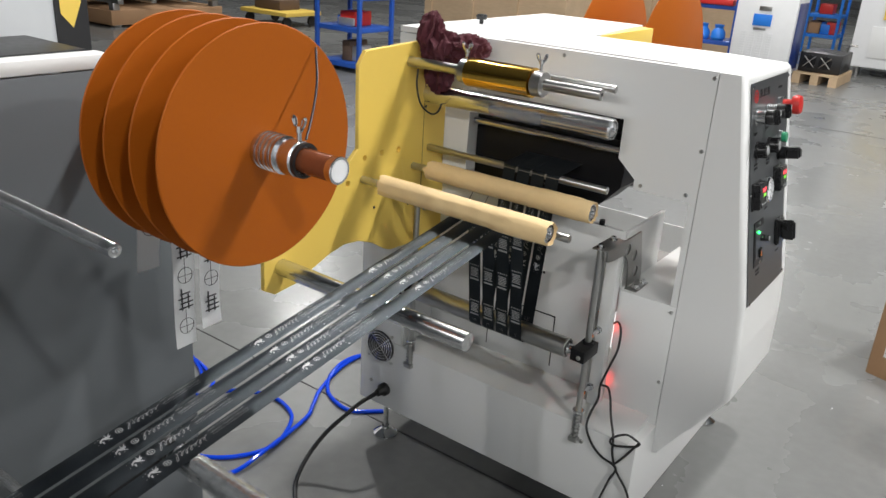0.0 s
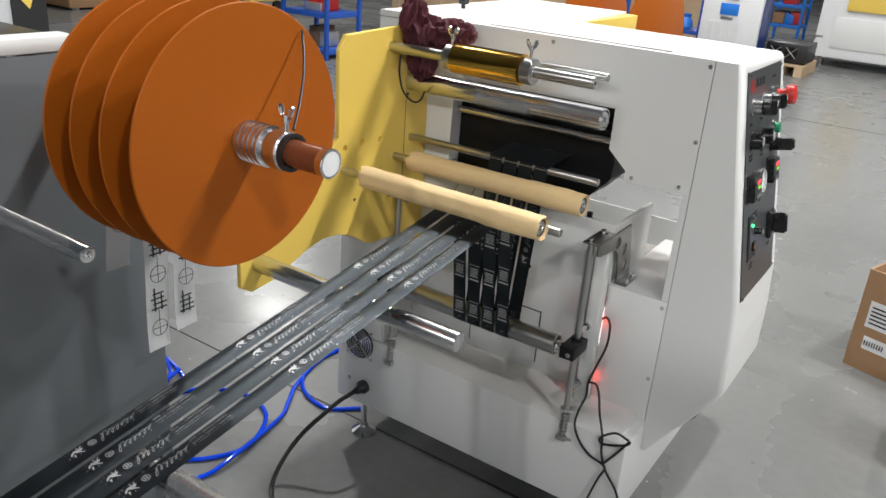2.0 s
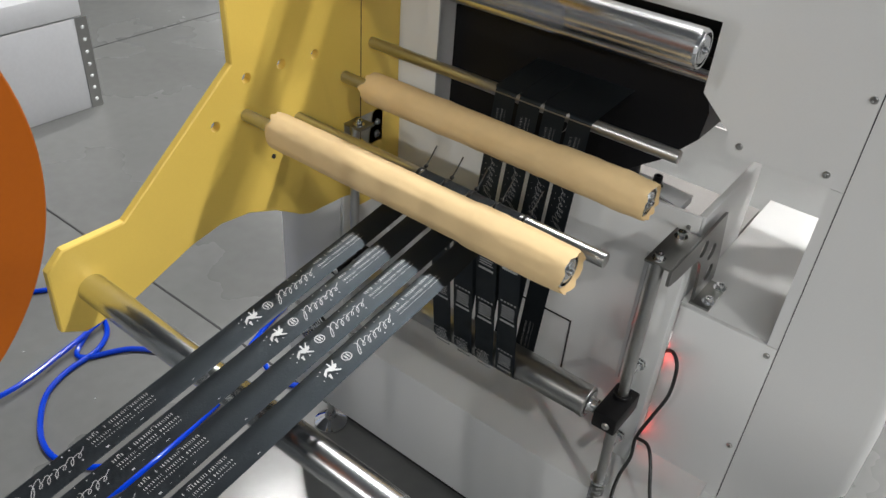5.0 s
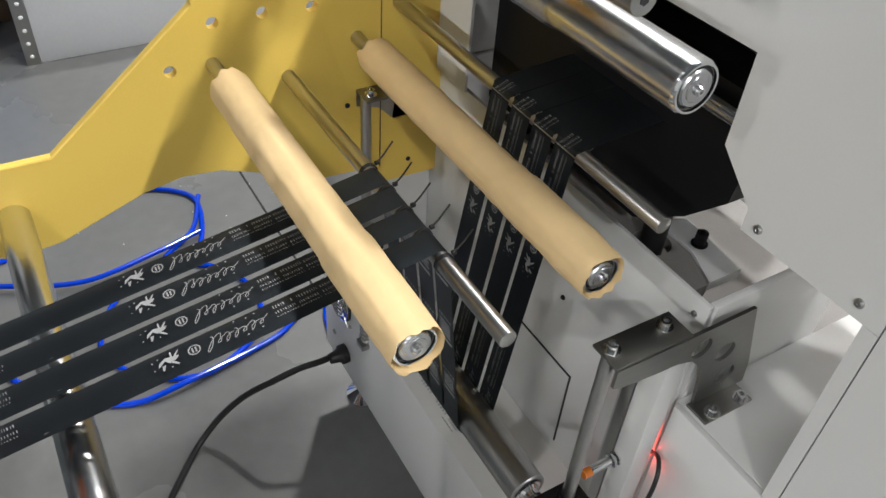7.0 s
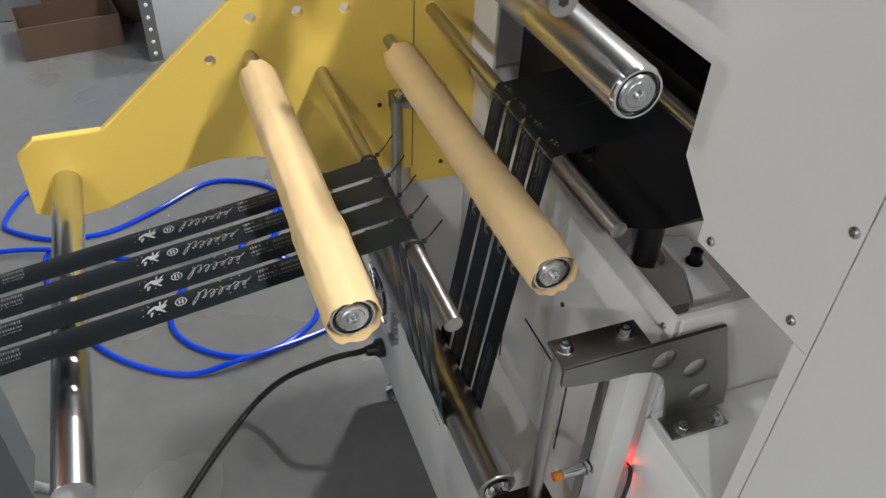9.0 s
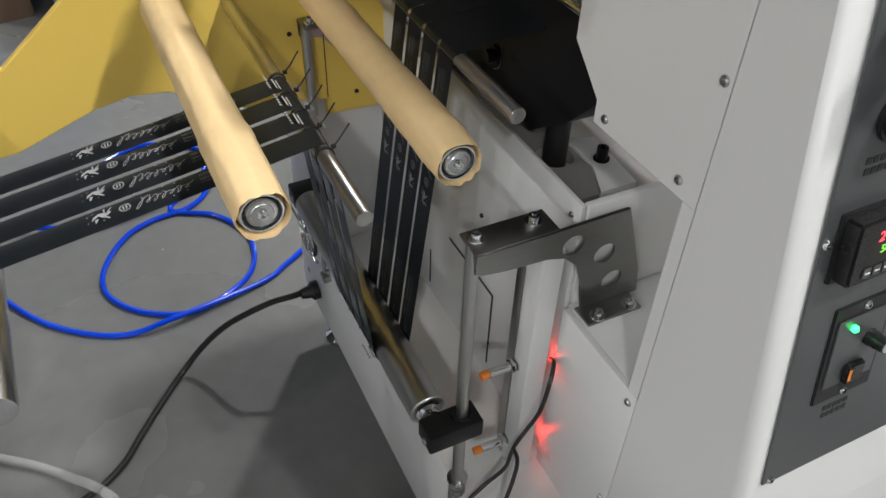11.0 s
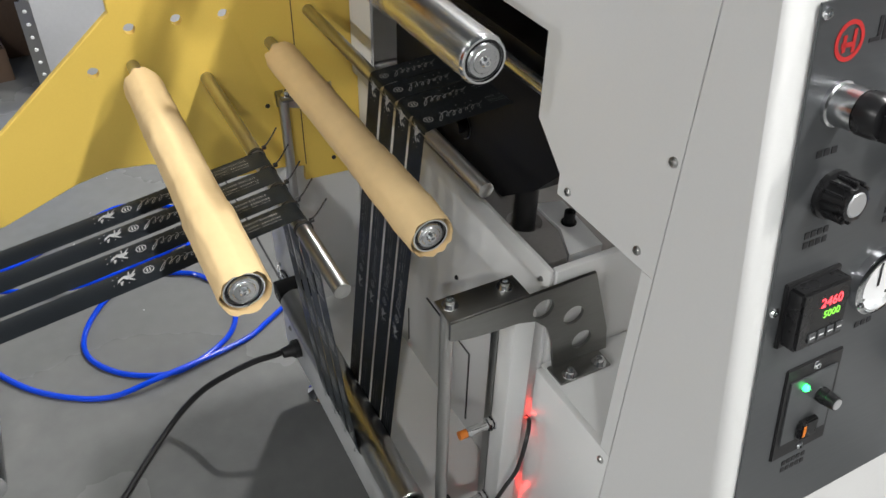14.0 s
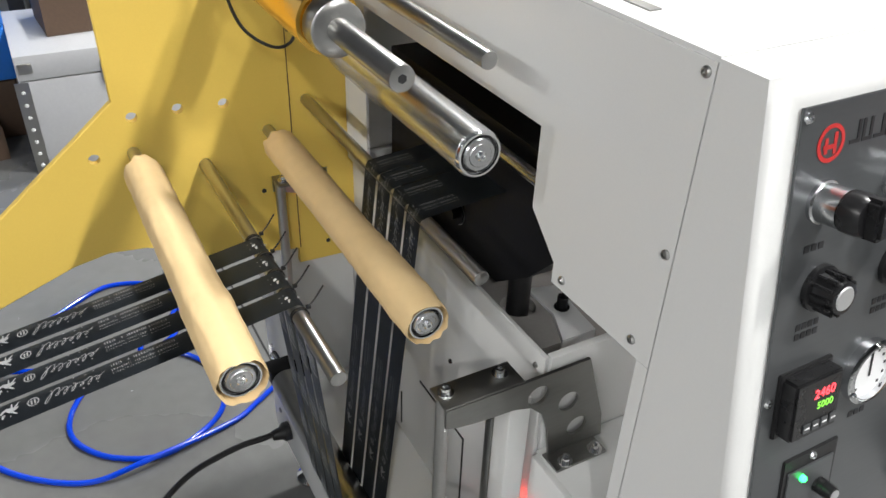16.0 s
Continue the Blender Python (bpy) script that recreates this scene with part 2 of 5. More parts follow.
SATIN_FACE = RIBBON.node_tree.nodes["Principled BSDF"]
SATIN_FACE.inputs["Specular Tint"].default_value = (0.72, 0.88, 1.0, 1)
SATIN_FACE.inputs["Sheen Weight"].default_value = 0.14
SATIN_FACE.inputs["Sheen Roughness"].default_value = 0.35
SATIN_FACE.inputs["Sheen Tint"].default_value = (0.75, 0.88, 1.0, 1)


# ---- hall ----
def build_hall():
    fl = single("floor", box(-26, 26, -20, 32, -0.2, 0.0), FLOOR, "sealed grey concrete floor with fine saw joints and stains", "floor", kind="structure")
    dark = bmesh.new()
    for x0, x1, y0, y1 in ((-26, 26, 1.536, 1.541), (-26, 26, 7.54, 7.545), (-3.502, -3.497, -20, 32), (2.5, 2.505, -20, 32)):
        box(x0, x1, y0, y1, -0.004, 0.0015, bm=dark)
    single("floor_joint", dark, INK, "thin dark saw-cut joints in the concrete floor", "joint", kind="structure")
    for name, b in (("wall_north", (-26, 26, 32, 32.3, -0.2, 5.5)), ("wall_south", (-26, 26, -20.3, -20, -0.2, 5.5)), ("wall_west", (-26.3, -26, -20, 32, -0.2, 5.5)), ("wall_east", (26, 26.3, -20, 32, -0.2, 5.5))):
        single(name, box(*b), WALL, "plain pale painted factory hall wall", "wall", kind="structure")
    # Unseen partition, added to keep the south lamps off the lower cover and floor.
    single("shade_partition", box(-0.9, 9.0, -2.75, -2.6, 0.0, 3.05), WALL, "plain pale partition wall, unseen, added to shade the machine's lower front", "wall", kind="structure")
    single("ceiling", box(-26.3, 26.3, -20.3, 32.3, 5.5, 5.7), CEIL, "pale sheet-metal factory ceiling", "ceiling", kind="structure")
    for x, y in LAMP_SPOTS:
        t = thing("high_bay_lamp", (x, y, CEILING_Z), "round white high bay lamp under the ceiling, out of view, some added as fill", "lamp", "ceiling lamps")
        part("shade", lathe((x, y, CEILING_Z), (0, 0, 1), [(0, 0.26), (0.01, 0.262), (0.12, 0.16), (0.2, 0.06), (0.3, 0.05), (0.3, 0)], 28), ALU, t)
        part("hanger", cyl((x, y, CEILING_Z + 0.28), (x, y, 5.5), 0.02, 12), ALU, t)
        part("diffuser", cyl((x, y, CEILING_Z + 0.004), (x, y, CEILING_Z + 0.012), 0.25, 28), LAMPGLASS, t)
        ld = bpy.data.lights.new("lamp_light", "AREA")
        ld.shape, ld.size, ld.energy, ld.color = "DISK", 0.26, LAMP_WATTS, (1.0, 0.988, 0.965)
        lo = new("lamp_light", ld)
        lo.location = (x, y, CEILING_Z - 0.01)


# ---- printing machine ----
FACE = 1.57
END = -0.683


def face_screws(parent, pts, y, axis=(0, -1, 0), r=0.0045):
    for x, z in pts:
        part("screw", screw((x, y, z), axis, r), STEEL, parent)


def build_machine():
    m = thing("printing_machine", (-0.95, 1.9, 0), "cream and yellow ribbon printing machine with rollers and a control console", "machine")
    # lower cover and main covers
    lower = part("lower_cover", box(-1.345, -0.497, 1.45, 2.30, 0.135, 0.352, 0.004), CREAM, m, "cream sheet-metal lower cover")
    part("sill", plate([(1.452, 0.352), (1.575, 0.352), (1.575, 0.372)], "x", -1.19, -0.52), CREAM, m)
    part("fan_cover", box(-1.345, -1.196, 1.45, 2.30, 0.354, 0.80, 0.003), CREAM, m)
    part("rear_cover", box(-1.345, -1.20, 1.578, 2.30, 0.802, 1.176, 0.003), CREAM, m)
    # recess panel behind the ribbons, and the tub above it
    rp = part("recess_panel", box(-1.194, -0.648, 1.575, 1.581, 0.352, 0.805, 0.0015), CREAM, m)
    part("slot", box(-0.935, -0.803, 1.5735, 1.5752, 0.534, 0.5365), INK, rp)
    part("slot", box(-0.8035, -0.801, 1.5735, 1.5752, 0.395, 0.5365), INK, rp)
    part("slot", box(-1.0, -0.998, 1.5735, 1.5752, 0.39, 0.46), INK, rp)
    part("screw", screw((-0.663, 1.575, 0.785), (0, -1, 0), 0.0035), STEEL, rp)
    part("screw", screw((-0.847, 1.575, 0.645), (0, -1, 0), 0.0035), BLACK, rp)
    part("tub_wall", box(-0.655, -0.645, 1.582, 1.80, 0.60, 0.805, 0.0015), CREAM, m)
    part("recess_wall", box(-1.1945, -1.1905, 1.452, 1.574, 0.354, 0.66, 0.0008), CREAM, m)
    part("tub_floor", box(-1.09, -0.656, 1.582, 1.95, 0.62, 0.64), PLATE, m, "dark steel plate inside the tub")
    part("shelf", box(-0.644, -0.506, 1.575, 1.95, 0.654, 0.666, 0.001), CREAM, m)
    side = part("side_panel", box(-0.64, -0.5008, 1.567, 1.576, 0.30, 0.6655, 0.001), CREAM, m)
    for z in (0.65, 0.468, 0.315):
        part("screw", screw((-0.5105, 1.567, z), (0, -1, 0)), STEEL, side)
    # front plate with its opening
    front = part("front_plate", plate([(-1.177, 0.808), (-1.177, 1.188), (-0.5008, 1.188), (-0.5008, 0.912), (-0.646, 0.912), (-0.646, 0.935), (-0.69, 0.975), (-0.69, 1.063), (-1.102, 1.063), (-1.102, 0.808)], "y", FACE - 0.003, FACE + 0.001), CREAM, m, "cream front plate cut out round the press")
    for x, z in ((-0.5085, 1.179), (-0.5085, 1.027), (-0.5255, 0.927), (-0.6295, 0.924), (-0.854, 1.18)):
        part("screw", screw((x, FACE - 0.003, z), (0, -1, 0)), STEEL, front)
    top = part("top_cover", plate([(-1.345, 1.58), (-1.12, FACE - 0.001), (-0.5008, FACE - 0.001), (-0.5008, 1.88), (-0.56, 1.9), (-0.95, 1.9), (-1.0, 2.33), (-1.345, 2.33)], "z", 1.178, 1.192), CREAM, m)
    part("slot", box(-1.03, -0.60, 1.592, 1.604, 1.1915, 1.1935), BRACKET, top)
    part("knob", lathe((-1.262, 1.83, 1.192), (0, 0, 1), [(0, 0.006), (0.012, 0.006), (0.012, 0.014), (0.022, 0.016), (0.026, 0.012), (0.026, 0)], 16), KNOB, top)
    part("rear_guard", box(-1.0, -0.955, 1.905, 2.31, 1.06, 1.188, 0.002), YELLOW, m, "yellow rear guard plate")
    part("back_panel", box(-1.34, -0.60, 2.296, 2.302, 0.36, 0.60), CREAM, m)
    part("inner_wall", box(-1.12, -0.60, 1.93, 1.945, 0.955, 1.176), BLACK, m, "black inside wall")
    # fan with its wire guard, grommet and plug socket
    fx, fz = -1.268, 0.329
    fan = part("fan", cyl((fx, 1.449, fz), (fx, 1.446, fz), 0.047, 36), INK, m, "black cooling fan behind a wire guard")
    for r in (0.012, 0.02, 0.028, 0.036, 0.044):
        circle = [(fx + r * math.cos(a), 1.443, fz + r * math.sin(a)) for a in [2 * math.pi * k / 24 for k in range(25)]]
        part("guard_wire", tube(circle, 0.0014, 6, 0), CHROME, fan)
    for k in range(4):
        a = math.pi / 4 + k * math.pi / 2
        part("guard_wire", tube([(fx, 1.444, fz), (fx + 0.058 * math.cos(a), 1.444, fz + 0.058 * math.sin(a))], 0.0014, 6, 0), STEEL, fan)
        part("screw", screw((fx + 0.058 * math.cos(a), 1.449, fz + 0.058 * math.sin(a)), (0, -1, 0), 0.004), STEEL, fan)
    part("blank_plug", screw((-1.30, 1.45, 0.206), (0, -1, 0), 0.006), STEEL, m)
    # levelling feet
    for x, y in ((-1.285, 1.503), (-0.56, 1.51), (-1.285, 2.24), (-0.56, 2.24)):
        part("levelling_foot", lathe((x, y, 0), (0, 0, 1), [(0, 0.036), (0.006, 0.036), (0.022, 0.013), (0.03, 0.011), (0.03, 0.0075), (0.137, 0.0075), (0.137, 0)], 24), CHROME, m, "chrome levelling foot")
    # console with the sloping control panel
    prof = [(-0.4993, 1.1915), (-0.4439, 1.1915), (-0.3575, 0.706), (-0.3495, 0.602), (-0.349, 0.48), (-0.422, 0.37), (-0.486, 0.28), (-0.4993, 0.28)]
    cons = plate(prof, "y", FACE - 0.003, 1.885)
    rim = [e for e in cons.edges if all(v.co.y < 1.6 and v.co.x > -0.46 for v in e.verts) or all(v.co.z > 1.15 and v.co.x > -0.46 for v in e.verts)]
    bmesh.ops.bevel(cons, geom=rim, offset=0.013, segments=6, affect="EDGES", profile=0.5)
    console = part("console", cons, CREAM, m, "cream control console tapering to its foot", smooth=0)
    for f in console.data.polygons:
        f.use_smooth = f.area < 0.0025
    part("seam_backing", box(-0.515, -0.49, 1.5715, 1.5745, 0.285, 1.17), INK, m)
    jamb = part("jamb", box(-0.5155, -0.5008, FACE - 0.003, FACE + 0.001, 0.667, 0.9115), CREAM, m, "narrow cream jamb beside the recess")
    part("fold", box(-0.5155, -0.5142, FACE + 0.0012, FACE + 0.016, 0.667, 0.905), CREAM, jamb)
    build_panel(m)
    # yellow side plate
    out = [(1.582, 1.186), (1.262, 1.172), (1.240, 1.142), (1.242, 0.954), (1.061, 0.803), (0.980, 0.803), (0.957, 0.782), (0.955, 0.694), (0.985, 0.676), (1.045, 0.682)]
    out += [(1.10, 0.703), (1.15, 0.722), (1.20, 0.732), (1.25, 0.727), (1.30, 0.708), (1.345, 0.680), (1.37, 0.671), (1.44, 0.668), (1.478, 0.662), (1.478, 0.634), (1.582, 0.631)]
    holes = [ring(y, z, 0.0075, 16) for y, z in ((1.208, 0.879), (1.264, 0.929), (1.324, 0.931), (1.386, 0.928))]
    yb = plate(out, "x", -1.190, -1.178, holes)
    bmesh.ops.bevel(yb, geom=[e for e in yb.edges if abs(e.verts[0].co.x - e.verts[1].co.x) < 1e-5 and e.calc_length() > 0.03], offset=0.0015, segments=1, affect="EDGES")
    yp = part("side_plate", yb, YELLOW, m, "yellow powder-coated side plate with bored holes")
    part("seam", box(-1.1784, -1.1776, 1.4795, 1.4808, 0.665, 1.182), DARKCARD, yp)
    for y, z in ((1.527, 0.665), (1.485, 1.02), (1.30, 0.80), (1.43, 0.78)):
        part("bolt_hole", cyl((-1.1785, y, z), (-1.1765, y, z), 0.0035, 12), INK, yp)
    # rollers and bars carried by the side plate
    build_rollers(m)
    build_dancer_frame(m)
    build_press(m)
    return m


def panel_point(y, z, out=0.0):
    """A point of the sloping control panel, out metres in front of it."""
    k = 1 / math.sqrt(1 + 0.1765 ** 2)
    y, z = y - 0.012, z + 0.006
    return Vector((-0.438 + (1.165 - z) * 0.1765 + out * k, y, z + out * 0.1765 * k))


PN = Vector((1, 0, 0.1765)).normalized()


def panel_box(y0, y1, z0, z1, d0, d1, bevel=0.0, bm=None):
    own = box(-0.5, 0.5, -0.5, 0.5, -0.5, 0.5)
    a, c = panel_point((y0 + y1) / 2, (z0 + z1) / 2, (d0 + d1) / 2), math.atan(0.1765)
    sx, sy, sz = d1 - d0, y1 - y0, (z1 - z0) / math.cos(c)
    for v in own.verts:
        v.co = Vector((v.co.x * sx, v.co.y * sy, v.co.z * sz))
    if bevel:
        bmesh.ops.bevel(own, geom=own.edges[:], offset=bevel, segments=2, affect="EDGES")
    bmesh.ops.transform(own, matrix=Matrix.Translation(a) @ Matrix.Rotation(-c, 4, "Y"), verts=own.verts)
    return merge(bm, own)


def panel_text(body, size, y, z, mat, parent, depth=0.0012, name="digits"):
    cu = bpy.data.curves.new(name, "FONT")
    cu.body, cu.size, cu.extrude, cu.align_x, cu.align_y = body, size, 0.0003, "CENTER", "CENTER"
    tmp = bpy.data.objects.new("tmp", cu)
    scene.collection.objects.link(tmp)
    dg = bpy.context.evaluated_depsgraph_get()
    me = bpy.data.meshes.new_from_object(tmp.evaluated_get(dg))
    bpy.data.objects.remove(tmp)
    own = bmesh.new()
    own.from_mesh(me)
    bpy.data.meshes.remove(me)
    c = math.atan(0.1765)
    turn = Matrix.Rotation(-c, 4, "Y") @ Matrix(((0, 0, 1, 0), (1, 0, 0, 0), (0, 1, 0, 0), (0, 0, 0, 1)))
    bmesh.ops.transform(own, matrix=Matrix.Translation(panel_point(y, z, depth)) @ turn, verts=own.verts)
    return part(name, own, mat, parent, smooth=0)


def caption_bars(parent, y, z, w, rows=1):
    """Small unreadable caption under a control, as dark bars."""
    bm = bmesh.new()
    n = max(3, int(w / 0.006))
    for r in range(rows):
        for k in range(n):
            a = y - w / 2 + k * w / n
            panel_box(a, a + w / n * 0.72, z - 0.0035 - r * 0.008, z + 0.0015 - r * 0.008, 0.0022, 0.0026, bm=bm)
    tagged(part("caption", bm, INK, parent, smooth=0), kind="stuff")


def build_panel(m):
    p = part("control_panel", panel_box(1.595, 1.862, 0.703, 1.17, 0.0, 0.002, 0.0004), PANEL, m, "dark brushed steel control panel with knobs and displays")
    for y, z in ((1.60, 1.163), (1.856, 1.163), (1.600, 0.945), (1.856, 0.945), (1.602, 0.708), (1.856, 0.712)):
        part("screw", screw(panel_point(y, z, 0.002), PN, 0.0042), CHROME, p)
    # maker's mark as plain shapes
    part("mark", lathe(panel_point(1.626, 1.142, 0.0022), PN, [(0, 0.0135), (0.0004, 0.0135), (0.0004, 0.0105), (0, 0.0105)], 28), LOGO_RED, p)
    b = bmesh.new()
    panel_box(1.619, 1.632, 1.138, 1.141, 0.0022, 0.0026, bm=b)
    panel_box(1.629, 1.632, 1.134, 1.149, 0.0022, 0.0026, bm=b)
    panel_box(1.62, 1.623, 1.135, 1.146, 0.0022, 0.0026, bm=b)
    tagged(part("mark", b, LOGO_RED, p), kind="stuff")
    b = bmesh.new()
    for k in range(6):
        panel_box(1.645 + k * 0.0125, 1.6555 + k * 0.0125, 1.1375, 1.1402, 0.0022, 0.0026, bm=b)
        panel_box(1.6525 + k * 0.0125, 1.6555 + k * 0.0125, 1.1403, 1.1535, 0.0022, 0.0026, bm=b)
        if k % 2:
            panel_box(1.645 + k * 0.0125, 1.648 + k * 0.0125, 1.1403, 1.1535, 0.0022, 0.0026, bm=b)
    tagged(part("mark", b, INK, p), kind="stuff")
    caption_bars(p, 1.80, 1.145, 0.03)
    # selector switches, push buttons, emergency stop
    for y, z in ((1.626, 1.101), (1.706, 1.103)):
        s = part("selector_switch", lathe(panel_point(y, z, 0.001), PN, [(0, 0.016), (0.004, 0.016), (0.005, 0.0145), (0.022, 0.0145), (0.022, 0)], 28), SATIN, p, "chrome-collared selector switch")
        part("knob", lathe(panel_point(y, z, 0.0235), PN, [(0, 0.0140), (0.001, 0.0152), (0.012, 0.0152), (0.016, 0.0135), (0.0165, 0)], 28), KNOB, s)
        part("lever", panel_box(y - 0.0055, y + 0.0060, z - 0.0145, z + 0.0145, 0.034, 0.050, 0.003), KNOB, s)
        part("mark", panel_box(y - 0.001, y + 0.0015, z + 0.0030, z + 0.0135, 0.0495, 0.0506), WHITE, s)
        caption_bars(p, y, z - 0.033, 0.022)
    e = part("emergency_stop", lathe(panel_point(1.796, 1.105, 0.001), PN, [(0, 0.017), (0.006, 0.017), (0.006, 0.012), (0.03, 0.012), (0.03, 0.0195), (0.04, 0.021), (0.046, 0.019), (0.048, 0.012), (0.048, 0)], 28), RED, p, "red mushroom emergency stop button")
    part("collar", lathe(panel_point(1.796, 1.105, 0.001), PN, [(0, 0.019), (0.012, 0.019), (0.012, 0.0125), (0, 0.0125)], 24), CHROME, e)
    g = part("push_button", lathe(panel_point(1.80, 1.035, 0.001), PN, [(0, 0.015), (0.008, 0.015), (0.008, 0.011), (0.018, 0.011), (0.018, 0)], 24), GREEN, p, "green start button")
    part("collar", lathe(panel_point(1.80, 1.035, 0.001), PN, [(0, 0.016), (0.01, 0.016), (0.01, 0.0115), (0, 0.0115)], 24), CHROME, g)
    for y, z, r in ((1.637, 1.0325, 0.0145), (1.724, 1.029, 0.0145)):
        k = part("dial_knob", lathe(panel_point(y, z, 0.002), PN, [(0, r + 0.004), (0.004, r + 0.004), (0.005, r), (0.022, r - 0.002), (0.0225, r - 0.004), (0.0225, 0)], 24), KNOB, p, "ribbed black dial knob")
        part("face", lathe(panel_point(y, z, 0.0245), PN, [(0, r - 0.005), (0.0008, r - 0.006), (0.0008, 0)], 24), ALU, k)
        for q in range(12):
            a = q * math.pi / 6
            part("rib", panel_box(y + r * math.cos(a) - 0.0016, y + r * math.cos(a) + 0.0016, z + r * math.sin(a) - 0.0016, z + r * math.sin(a) + 0.0016, 0.006, 0.0225, 0.0007), KNOB, k)
        caption_bars(p, y - 0.005, z - 0.028, 0.026, 2)
    s = part("selector_switch", lathe(panel_point(1.80, 1.0, 0.001), PN, [(0, 0.016), (0.005, 0.016), (0.005, 0.014), (0.02, 0.014), (0.02, 0)], 24), KNOB, p)
    part("lever", panel_box(1.789, 1.811, 0.988, 1.012, 0.019, 0.05, 0.004), KNOB, s)
    # temperature controllers
    for y, z in ((1.637, 0.938), (1.792, 0.946)):
        c = part("temperature_controller", panel_box(y - 0.026, y + 0.026, z - 0.026, z + 0.026, 0.0, 0.018, 0.002), KNOB, p, "black temperature controller with red and green digits")
        part("bezel", panel_box(y - 0.029, y + 0.029, z - 0.029, z + 0.029, 0.001, 0.005, 0.001), RUBBER, c)
        panel_text("2460", 0.0118, y + 0.006, z + 0.0115, REDGLOW, c, 0.0182)
        panel_text("5000", 0.0092, y + 0.008, z + 0.0005, LIMEGLOW, c, 0.0182)
        for k in range(4):
            part("button", panel_box(y - 0.014 + k * 0.0098, y - 0.006 + k * 0.0098, z - 0.0205, z - 0.012, 0.018, 0.0192, 0.0004), PANEL, c)
            part("button_mark", panel_box(y - 0.0125 + k * 0.0098, y - 0.0075 + k * 0.0098, z - 0.0168, z - 0.0157, 0.0192, 0.0195), WHITE, c)
    # pressure gauge
    gy, gz = 1.714, 0.936
    gauge = part("pressure_gauge", lathe(panel_point(gy, gz, 0.001), PN, [(0, 0.029), (0.008, 0.029), (0.010, 0.026), (0.010, 0.0235), (0.007, 0.0235), (0, 0.0235)], 36), CHROME, p, "round chrome pressure gauge")
    part("dial", lathe(panel_point(gy, gz, 0.002), PN, [(0, 0.0235), (0.004, 0.0235), (0.004, 0)], 36), WHITE, gauge)
    for q in range(11):
        a = math.radians(225 - q * 27)
        yy, zz = gy + 0.019 * math.cos(a), gz + 0.019 * math.sin(a)
        part("tick", panel_box(yy - 0.0012, yy + 0.0012, zz - 0.0012, zz + 0.0012, 0.006, 0.0064), INK, gauge)
    part("needle", panel_box(gy - 0.0009, gy + 0.0009, gz - 0.004, gz + 0.017, 0.0066, 0.0072), INK, gauge)
    for q in range(3):
        a = math.radians(90 + 120 * q)
        part("screw", screw(panel_point(gy + 0.026 * math.cos(a), gz + 0.026 * math.sin(a), 0.0095), PN, 0.003), CHROME, gauge)
    caption_bars(p, gy, gz - 0.04, 0.022)
    # speed regulator with its green lamp and rocker
    r = part("speed_regulator", panel_box(1.629, 1.694, 0.780, 0.878, 0.001, 0.004, 0.001), RUBBER, p, "black speed regulator plate with green lamp")
    part("inset", panel_box(1.634, 1.689, 0.797, 0.865, 0.004, 0.0055, 0.0006), PANEL, r)
    part("lamp", lathe(panel_point(1.651, 0.855, 0.005), PN, [(0, 0.0032), (0.003, 0.0032), (0.0045, 0.002), (0.005, 0)], 16), GREENGLOW, r)
    part("knob", lathe(panel_point(1.674, 0.838, 0.004), PN, [(0, 0.0075), (0.003, 0.0075), (0.018, 0.0062), (0.018, 0)], 20), KNOB, r)
    part("knob_face", lathe(panel_point(1.674, 0.838, 0.022), PN, [(0, 0.005), (0.0006, 0.005), (0.0006, 0)], 20), ALU, r)
    part("rocker", panel_box(1.652, 1.672, 0.799, 0.818, 0.005, 0.011, 0.0015), KNOB, r)
    part("rocker_mark", panel_box(1.654, 1.657, 0.803, 0.814, 0.011, 0.0114), AMBER, r)
    for z in (0.873, 0.786):
        part("screw", screw(panel_point(1.6615, z, 0.004), PN, 0.0038), CHROME, r)
    caption_bars(p, 1.6615, 0.770, 0.03, 2)
    h = part("main_switch", panel_box(1.786, 1.834, 0.79, 0.85, 0.001, 0.012, 0.003), KNOB, p, "black main switch")
    part("lever", panel_box(1.803, 1.817, 0.80, 0.845, 0.012, 0.042, 0.004), KNOB, h)
    caption_bars(p, 1.81, 0.775, 0.026)


def roller(m, name, y, z, r, x0, x1, mat, label="", shaft=0.0085, cap=True):
    o = part(name, lathe((x0, y, z), (1, 0, 0), [(0, r - 0.001), (0.001, r), (x1 - x0 - 0.001, r), (x1 - x0, r - 0.001), (x1 - x0, r * 0.82), (x1 - x0 - 0.003, r * 0.8), (x1 - x0 - 0.003, 0)], 40), mat, m, label)
    part("shaft", cyl((-1.18, y, z), (x1 - 0.01, y, z), shaft, 20), STEEL, o)
    if cap:
        part("rim", lathe((x1 - 0.0035, y, z), (1, 0, 0), [(0, r * 0.82), (0.0065, r * 0.84), (0.0065, r * 0.92), (0.004, r * 0.985), (0, r * 0.985)], 36), CHROME, o)
        part("bearing", lathe((x1 - 0.003, y, z), (1, 0, 0), [(0, r * 0.70), (0.0045, r * 0.70), (0.0062, r * 0.64), (0.0064, r * 0.50), (0.0072, r * 0.46), (0.0074, r * 0.26), (0.0074, 0)], 32), CAP, o)
        part("gap", lathe((x1 - 0.003, y, z), (1, 0, 0), [(0, r * 0.705), (0.0012, r * 0.705), (0.0012, r * 0.818), (0, r * 0.818)], 32), INK, o)
        part("screw", screw((x1 + 0.0043, y, z), (1, 0, 0), 0.0048, 0.004), CHROME, o)
    return o


